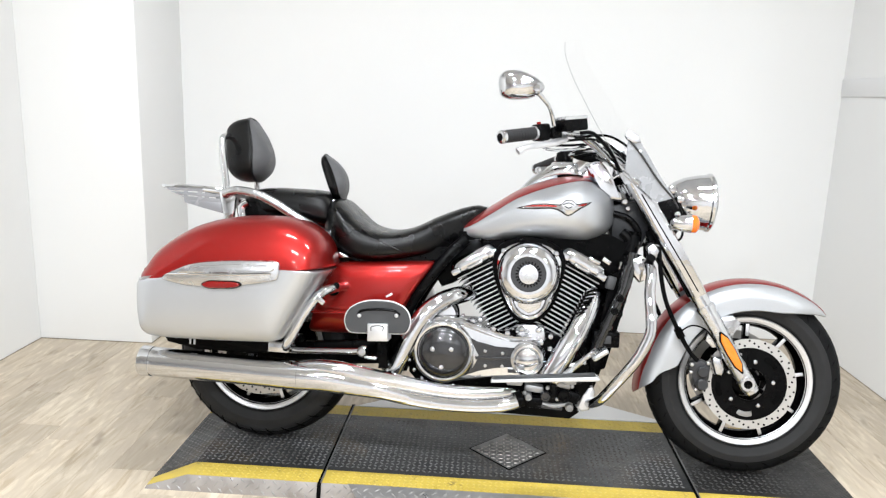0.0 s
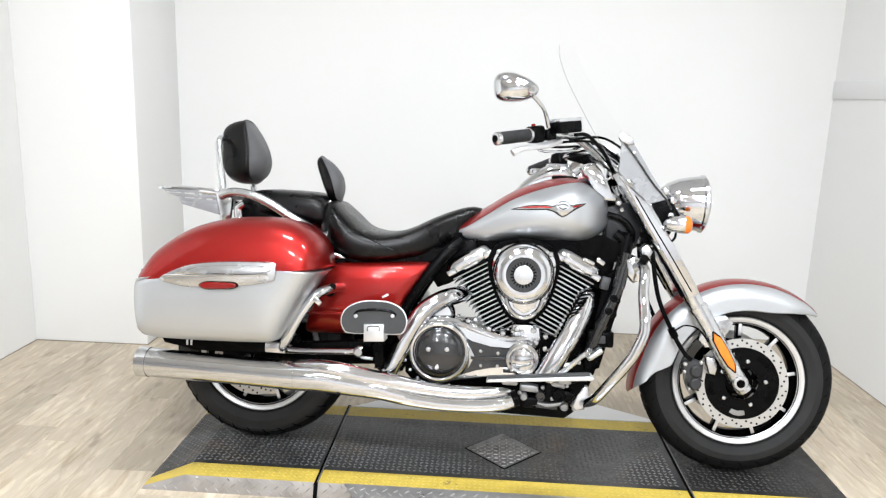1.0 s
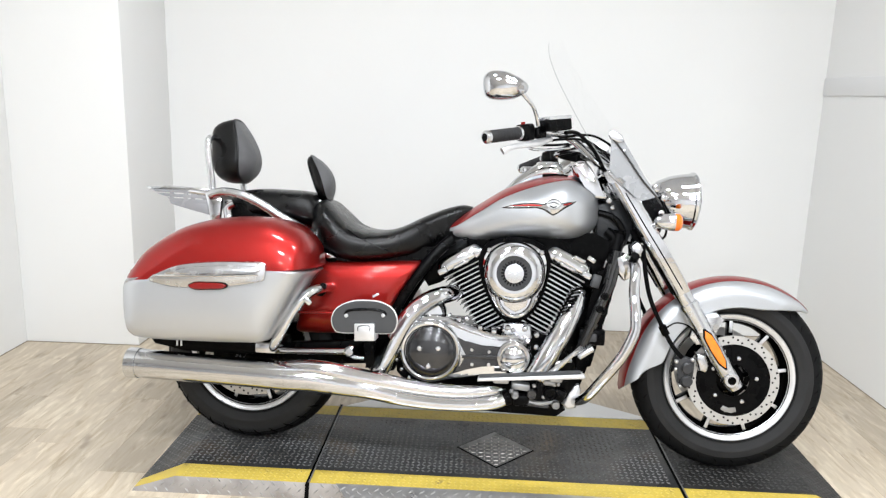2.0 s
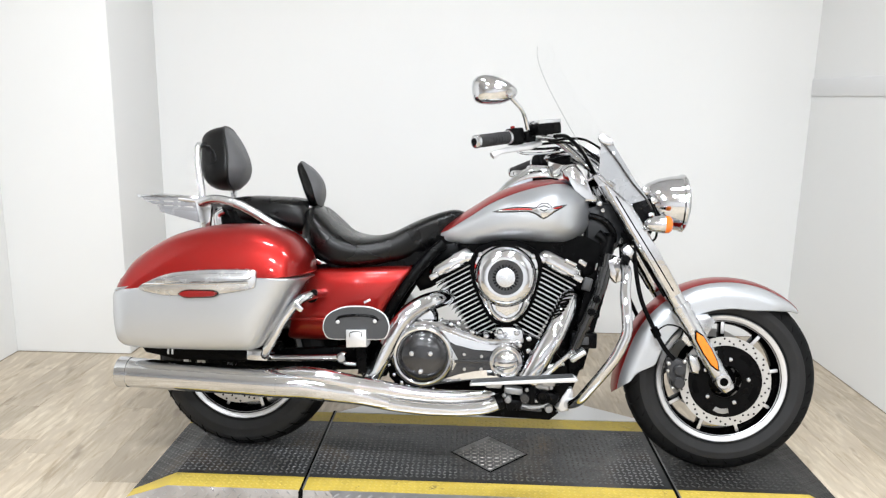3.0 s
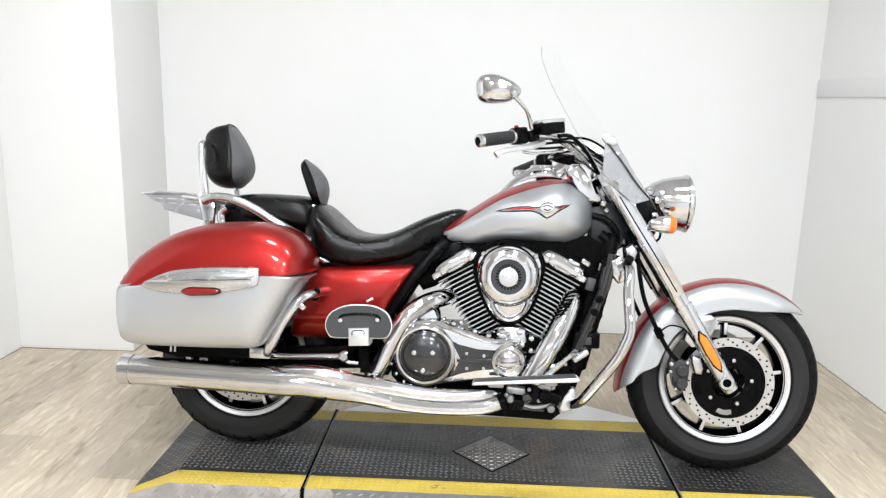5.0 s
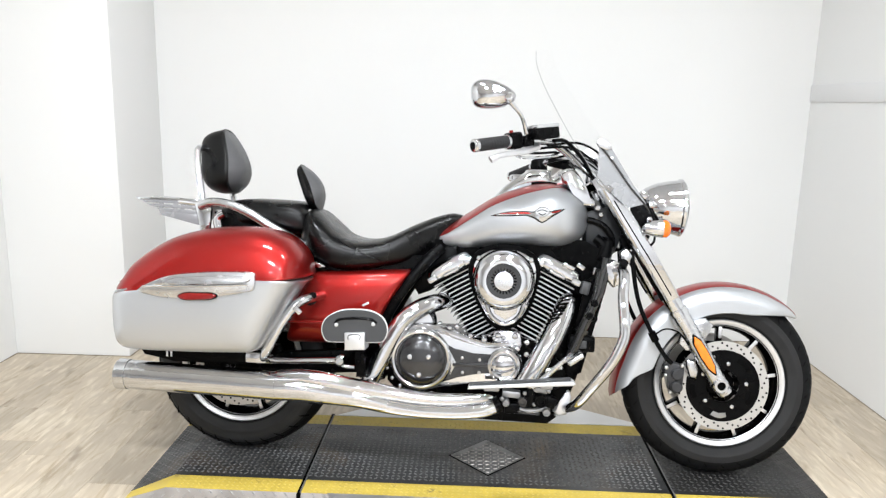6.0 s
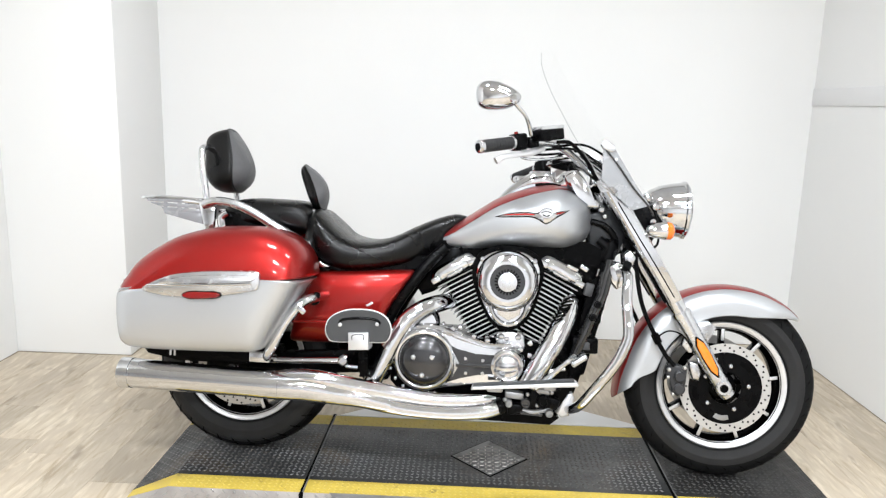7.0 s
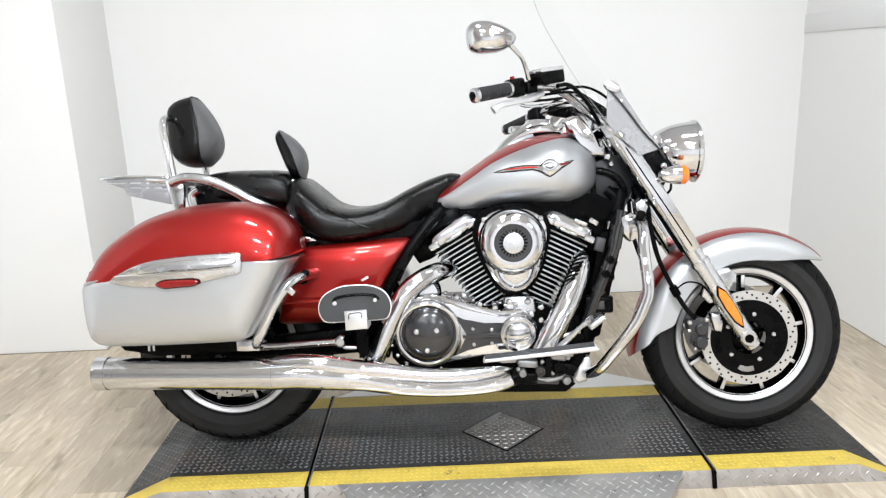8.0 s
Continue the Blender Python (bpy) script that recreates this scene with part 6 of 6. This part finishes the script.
part("primary_inlay", slab([(-0.928, 0.442), (-0.885, 0.420), (-0.835, 0.409), (-0.772, 0.413), (-0.768, 0.350), (-0.835, 0.348), (-0.885, 0.336), (-0.932, 0.312), (-0.908, 0.345), (-0.898, 0.380), (-0.906, 0.415)], -0.215, -0.226, 0.004), GUNMETAL, prim, "dark recessed cover panel")
part("inlay_rib", slab([(-0.900, 0.380), (-0.785, 0.384), (-0.785, 0.372), (-0.900, 0.368)], -0.222, -0.230, 0.003), GUNMETAL, prim)
part("inlay_lens", slab([(-0.914, 0.428), (-0.886, 0.380), (-0.910, 0.330), (-0.902, 0.380)], -0.215, -0.229, 0.004), CHROME_SATIN, prim)
for bx, bz in ((-0.868, 0.398), (-0.812, 0.394), (-0.866, 0.350), (-0.812, 0.352)):
    part("cover_bolt", bolt((bx, -0.2262, bz), 0.0055, 0.005), STEEL, prim)
pulley = part("crank_cover", lathe([(0.056, 0.02), (0.056, -0.025), (0.052, -0.034), (0.044, -0.038), (0.038, -0.036), (0.034, -0.044), (0.020, -0.050), (0.0005, -0.052)], (-0.733, -0.195, 0.379), n=48), CHROME, bike, "round chrome crank cover")
part("crank_line", rod([(-0.765, -0.243, 0.365), (-0.735, -0.248, 0.361), (-0.702, -0.243, 0.372)], 0.003, 8), GUNMETAL, pulley)
part("starter_cover", lathe([(0.05, 0.03), (0.05, -0.02), (0.040, -0.036), (0.0005, -0.042)], (-1.012, -0.15, 0.500), n=32), CHROME, bike, "chrome domed case cap")
part("lifter_block", slab([(-0.775, 0.435), (-0.770, 0.485), (-0.715, 0.488), (-0.680, 0.478), (-0.672, 0.440), (-0.690, 0.415), (-0.74, 0.425)], -0.12, -0.185, 0.010, 3), CHROME_SATIN, bike, "satin lifter cover")
for bx, bz in ((-0.755, 0.470), (-0.700, 0.470), (-0.690, 0.430), (-0.66, 0.412), (-0.80, 0.457), (-0.845, 0.468), (-0.915, 0.490), (-0.66, 0.452)):
    part("case_bolt", bolt((bx, -0.186 if bx > -0.79 else -0.20, bz), 0.010, 0.012), CHROME, bike)
part("case_edge", rod([(-1.02, -0.205, 0.490), (-0.95, -0.21, 0.487), (-0.87, -0.212, 0.462), (-0.79, -0.212, 0.440), (-0.72, -0.21, 0.445)], 0.010, 10), CHROME, prim, "polished case edge")
# fittings crowded along the top of the case
fit_rng = random.Random(11)
for k in range(13):
    bx = -0.948 + 0.0205 * k + fit_rng.uniform(-0.006, 0.006)
    bz = 0.499 - 0.0046 * k + fit_rng.uniform(-0.010, 0.012)
    r = fit_rng.choice((0.0042, 0.0055, 0.0085))
    part("case_fitting", lathe([(r, 0.02), (r, -r * 0.5), (r * 0.75, -r * 0.9), (r * 0.4, -r), (0.0005, -r)], (bx, -0.176 - fit_rng.random() * 0.02, bz), n=12), CHROME if k % 3 else CHROME_SATIN, crank, "small fitting on the case")
for k in range(9):
    a = radians(150 + k * 17)
    part("case_bolt", bolt((CL[0] + 0.125 * math.cos(a), -0.168, CL[1] + 0.125 * math.sin(a)), 0.007, 0.010), CHROME_SATIN, crank)
part("sump", slab([(-1.03, 0.235), (-0.60, 0.225), (-0.55, 0.195), (-0.58, 0.170), (-0.95, 0.175), (-1.05, 0.20)], -0.13, 0.13, 0.012), BLACK, bike, "black engine sump and frame rail")
part("oil_filter", rod([(-0.66, -0.12, 0.245), (-0.66, -0.19, 0.245)], 0.030, 20, 2), BLACK, bike, "black oil filter")

# frame
part("frame_downtube", rod([(-0.395, -0.075, 0.80), (-0.425, -0.08, 0.66), (-0.455, -0.085, 0.52), (-0.495, -0.09, 0.36), (-0.545, -0.10, 0.235), (-0.62, -0.105, 0.190)], 0.021, 14), BLACK, bike, "black frame downtube", both=True)
part("frame_backbone", slab([(-1.03, 0.735), (-0.98, 0.775), (-0.48, 0.790), (-0.42, 0.76), (-0.44, 0.70), (-0.52, 0.72), (-0.90, 0.725)], -0.10, 0.10, 0.010), BLACK, bike, "black frame backbone below the tank")
part("frame_gusset", slab([(-1.06, 0.72), (-0.90, 0.76), (-0.90, 0.66), (-0.99, 0.60), (-1.03, 0.585), (-1.06, 0.63)], -0.06, -0.115, 0.008), BLACK, bike, "black frame gusset", both=True)
part("frame_sidetube", rod([(-0.955, -0.125, 0.750), (-1.00, -0.150, 0.706), (-1.045, -0.165, 0.648), (-1.088, -0.168, 0.588), (-1.130, -0.160, 0.513), (-1.165, -0.150, 0.42), (-1.185, -0.14, 0.32)], 0.019, 14), BLACK_PLASTIC, bike, "dark grey frame side tube", both=True)
part("frame_rear", slab([(-1.20, 0.46), (-1.12, 0.50), (-1.09, 0.42), (-1.13, 0.30), (-1.20, 0.28), (-1.26, 0.36)], -0.10, -0.17, 0.010), BLACK, bike, "black frame pivot plate", both=True)
# radiator stack and clamps ahead of the engine
rad = part("radiator", slab([(-0.47, 0.66), (-0.42, 0.69), (-0.40, 0.66), (-0.475, 0.35), (-0.52, 0.33), (-0.525, 0.37)], -0.14, 0.14, 0.008), BLACK, bike, "black radiator ahead of the engine")
for rx, rz, hr in ((-0.437, 0.578, 0.016), (-0.447, 0.534, 0.017)):
    part("rubber_mount", lathe([(hr, 0), (hr, -0.012), (hr * 0.6, -0.014), (hr * 0.5, -0.006), (0.0005, -0.006)], (rx, -0.142, rz), n=20), BLACK_PLASTIC, rad)
# added black filler that closes the opening between cylinder and radiator
part("engine_filler", slab([(-0.60, 0.745), (-0.46, 0.765), (-0.41, 0.72), (-0.43, 0.60), (-0.475, 0.42), (-0.52, 0.34), (-0.585, 0.36), (-0.565, 0.50), (-0.52, 0.64)], -0.09, 0.09, 0.008), BLACK, rad, "black filler between front cylinder and radiator")
part("tube_sleeve", rod([(-0.412, -0.085, 0.72), (-0.432, -0.09, 0.62)], 0.026, 14, 2), BLACK_PLASTIC, rad, "dark grey tube sleeve")
part("tube_sleeve", rod([(-0.398, -0.082, 0.790), (-0.408, -0.084, 0.735)], 0.024, 14, 2), BLACK_PLASTIC, rad)
part("hose_box", block((0.085, 0.05, 0.052), (-0.478, -0.135, 0.448), 0.006), BLACK_PLASTIC, rad, "black square relay box")
part("box_pad", block((0.030, 0.004, 0.026), (-0.478, -0.161, 0.448), 0.004), GREY_PAD, rad)
part("guard_clamp", slab([(-0.415, 0.715), (-0.385, 0.730), (-0.345, 0.712), (-0.350, 0.660), (-0.385, 0.640), (-0.405, 0.665)], -0.10, -0.17, 0.008), CHROME, bike, "chrome engine guard clamp", both=True)
part("guard_lug", slab([(-0.365, 0.755), (-0.345, 0.770), (-0.325, 0.745), (-0.335, 0.72), (-0.36, 0.72)], -0.10, -0.15, 0.006), CHROME_SATIN, bike)
eg = part("engine_guard", rod([(-0.385, -0.12, 0.690), (-0.372, -0.20, 0.700), (-0.368, -0.255, 0.685), (-0.376, -0.300, 0.622), (-0.373, -0.325, 0.555), (-0.373, -0.332, 0.505), (-0.398, -0.332, 0.440), (-0.430, -0.320, 0.385), (-0.465, -0.285, 0.325), (-0.498, -0.24, 0.268), (-0.525, -0.15, 0.232), (-0.535, -0.10, 0.226)], 0.0165, 14), CHROME, bike, "chrome engine guard hoop", both=True)
part("guard_cap", rod([(-0.368, -0.215, 0.712), (-0.366, -0.232, 0.728)], 0.014, 12, 2), BLACK_PLASTIC, eg)
part("guard_eye", slab([(-0.542, 0.262), (-0.530, 0.288), (-0.512, 0.290), (-0.505, 0.272), (-0.512, 0.240), (-0.520, 0.212), (-0.548, 0.206), (-0.566, 0.222)], -0.140, -0.168, 0.009, 3), ALLOY, eg, "white guard foot bracket")

# the near cradle tube with its sleeve, collars and round mounts
cradle = part("cradle_tube", rod([(-0.408, -0.150, 0.735), (-0.425, -0.155, 0.643), (-0.457, -0.157, 0.555), (-0.494, -0.157, 0.460), (-0.520, -0.155, 0.390)], 0.017, 16), TUBE_BLACK, bike, "gloss black cradle tube", both=True)
part("tube_sleeve", rod([(-0.418, -0.153, 0.690), (-0.432, -0.156, 0.622)], 0.0215, 16, 3), TUBE_BLACK, cradle, "black tube sleeve", both=True)
part("tube_collar", rod([(-0.478, -0.157, 0.500), (-0.484, -0.157, 0.486)], 0.022, 16, 2), TUBE_BLACK, cradle, "black tube collar", both=True)
for mx, mz in ((-0.446, 0.588), (-0.461, 0.546)):
    part("round_mount", lathe([(0.0125, 0.004), (0.0125, -0.006), (0.0095, -0.008), (0.0075, -0.004), (0.0005, -0.004)], (mx, -0.172, mz), n=18), BLACK_PLASTIC, cradle, "round black rubber mount", both=True)
# bright bits and bolts among the black frame parts; the thin upright bit paints a highlight
for bx, bz, w, h, tilt in ((-0.530, 0.703, 0.042, 0.012, 24), (-0.492, 0.704, 0.030, 0.016, 32), (-0.447, 0.692, 0.008, 0.026, 10), (-0.526, 0.588, 0.028, 0.011, 15)):
    part("bright_bit", block((w, 0.012, h), (bx, -0.150, bz), 0.004, pose(0, 0, 0, 0, tilt, 0)), CHROME, rad, "small chrome bit for a bright spot")
part("relay_block", block((0.028, 0.020, 0.042), (-0.474, -0.150, 0.634), 0.004, pose(0, 0, 0, 0, 14, 0)), GREY_PAD, rad, "grey relay block")
for bx, bz in ((-0.735, 0.268), (-0.662, 0.290), (-0.63, 0.255), (-0.585, 0.300)):
    part("bracket_bolt", bolt((bx, -0.216, bz), 0.007, 0.007), CAST, bike)
part("stand_spring", rod([(-0.70, -0.20, 0.240), (-0.64, -0.21, 0.232), (-0.58, -0.20, 0.246)], 0.008, 10), CAST, bike, "grey stand spring")

# rider floorboard and pedal
fb = part("floorboard", slab([(-0.842, 0.336), (-0.838, 0.346), (-0.530, 0.376), (-0.520, 0.368), (-0.526, 0.362)], -0.355, -0.400, 0.004), ALLOY, bike, "bright-edged rider floorboard", both=True)
part("board_mat", slab([(-0.838, 0.3465), (-0.534, 0.3765), (-0.534, 0.380), (-0.836, 0.350)], -0.358, -0.396, 0.0015), GREY_PAD, fb, "dark grey floorboard mat")
part("board_hinge", block((0.05, 0.05, 0.022), (-0.77, -0.285, 0.322), 0.006), CAST, fb)
part("board_hinge", block((0.04, 0.05, 0.022), (-0.60, -0.285, 0.336), 0.006), CAST, fb)
part("brake_pedal", rod([(-0.640, -0.25, 0.318), (-0.590, -0.27, 0.37), (-0.545, -0.29, 0.418), (-0.525, -0.30, 0.432)], [0.009, 0.009, 0.008, 0.014], 10), CHROME_SATIN, bike, "polished brake pedal")
part("pedal_pad", block((0.055, 0.07, 0.018), (-0.515, -0.30, 0.428), 0.007, pose(0, 0, 0, 0, -35, 0), 3), CHROME_SATIN, bike)
part("pedal_link", rod([(-0.645, -0.20, 0.355), (-0.60, -0.21, 0.366), (-0.545, -0.20, 0.376)], 0.006, 8), STEEL, bike)
# mount plates, links and stops below the floorboard
for bx, bz, w, h, tilt, mat in ((-0.705, 0.282, 0.060, 0.022, 4, CAST), (-0.700, 0.236, 0.050, 0.034, 0, BLACK_PLASTIC), (-0.642, 0.272, 0.030, 0.060, 8, BLACK_PLASTIC), (-0.612, 0.300, 0.046, 0.020, 6, CAST), (-0.570, 0.318, 0.030, 0.024, -12, BLACK_PLASTIC), (-0.580, 0.262, 0.040, 0.036, 18, BLACK_PLASTIC), (-0.655, 0.226, 0.090, 0.014, 3, GUNMETAL)):
    part("stand_bracket", block((w, 0.040, h), (bx, -0.195, bz), 0.005, pose(0, 0, 0, 0, tilt, 0)), mat, bike, "dark frame bracket below the floorboard" if mat is not CAST else "grey cast mount below the floorboard")
for bx, bz, r, mat in ((-0.668, 0.262, 0.017, GUNMETAL), (-0.610, 0.268, 0.022, BLACK_PLASTIC), (-0.722, 0.256, 0.012, CAST), (-0.590, 0.232, 0.013, CAST)):
    part("pivot_boss", lathe([(r, 0.02), (r, -0.010), (r * 0.8, -0.016), (r * 0.55, -0.016), (r * 0.5, -0.009), (0.0005, -0.009)], (bx, -0.214, bz), n=18), mat, bike, "round pivot boss")

# passenger footboard, folded up
PB = [(-1.297, 0.460), (-1.307, 0.492), (-1.292, 0.528), (-1.248, 0.552), (-1.200, 0.558), (-1.152, 0.555), (-1.113, 0.535), (-1.097, 0.498), (-1.106, 0.464), (-1.128, 0.455), (-1.200, 0.453), (-1.274, 0.450)]
pb = part("passenger_footboard", pillow(PB, [(-0.328, 0.95, 0.92), (-0.334, 0.98, 0.97), (-0.342, 1.0, 1.0), (-0.346, 1.0, 1.0), (-0.348, 0.985, 0.97)], (-1.20, 0.505), 4), WHITE_TRIM, bike, "folded-up passenger footboard with white edge", both=True)
part("board_tag", block((0.022, 0.004, 0.007), (-1.172, -0.330, 0.572), 0.001, pose(0, 0, 0, 0, -28, 0)), ALLOY, pb)
part("board_pad", pillow(PB, [(-0.340, 0.97, 0.94), (-0.3495, 0.972, 0.945), (-0.354, 0.945, 0.89)], (-1.20, 0.505), 4), GREY_PAD, pb, "dark grey rubber pad")
part("pad_rim", rod([(-1.262, -0.3535, 0.510), (-1.25, -0.3545, 0.523), (-1.20, -0.3545, 0.530), (-1.15, -0.3545, 0.528), (-1.132, -0.3535, 0.516)], 0.0042, 8), BLACK_PLASTIC, pb)
for bx, bz in ((-1.258, 0.507), (-1.142, 0.514)):
    part("pad_rivet", bolt((bx, -0.354, bz), 0.0065, 0.005), ALLOY, pb)
hinge = part("footboard_hinge", slab([(-1.230, 0.484), (-1.167, 0.488), (-1.164, 0.434), (-1.228, 0.430)], -0.30, -0.366, 0.004), ALLOY, bike, "bright square footboard hinge")
part("hinge_bracket", slab([(-1.218, 0.434), (-1.174, 0.438), (-1.182, 0.36), (-1.170, 0.335), (-1.205, 0.33), (-1.200, 0.36)], -0.17, -0.29, 0.006), BLACK, hinge, "black hinge bracket")
part("hinge_mark", rod([(-1.217, -0.3664, 0.464), (-1.215, -0.3664, 0.478), (-1.182, -0.3664, 0.480), (-1.181, -0.3664, 0.466)], 0.0016, 6, 3), GUNMETAL, hinge, "dark line round the hinge window")


# ---- floor planks, last ----
PW, PL, PG = 0.1668, 1.22, 0.0005
bm = block((PW - PG, PL - PG, 0.006), (0, 0, -0.003), 0.0005, None, 1)
plank_mesh = finish("plank", bm, OAK, smooth=False)
i0 = int((LEFT + 1.24) / PW) - 1
rng = random.Random(4)
for i in range(i0, int((RIGHT + 1.24) / PW) + 1):
    px = -1.24 + PW * (i + 0.5)
    off = rng.random() * PL
    n0 = -2.6 + off - PL
    while n0 < BACK:
        ob = new("plank", plank_mesh)
        ob.parent = floor
        ob.matrix_local = pose(px, n0 + PL / 2, 0)
        n0 += PL
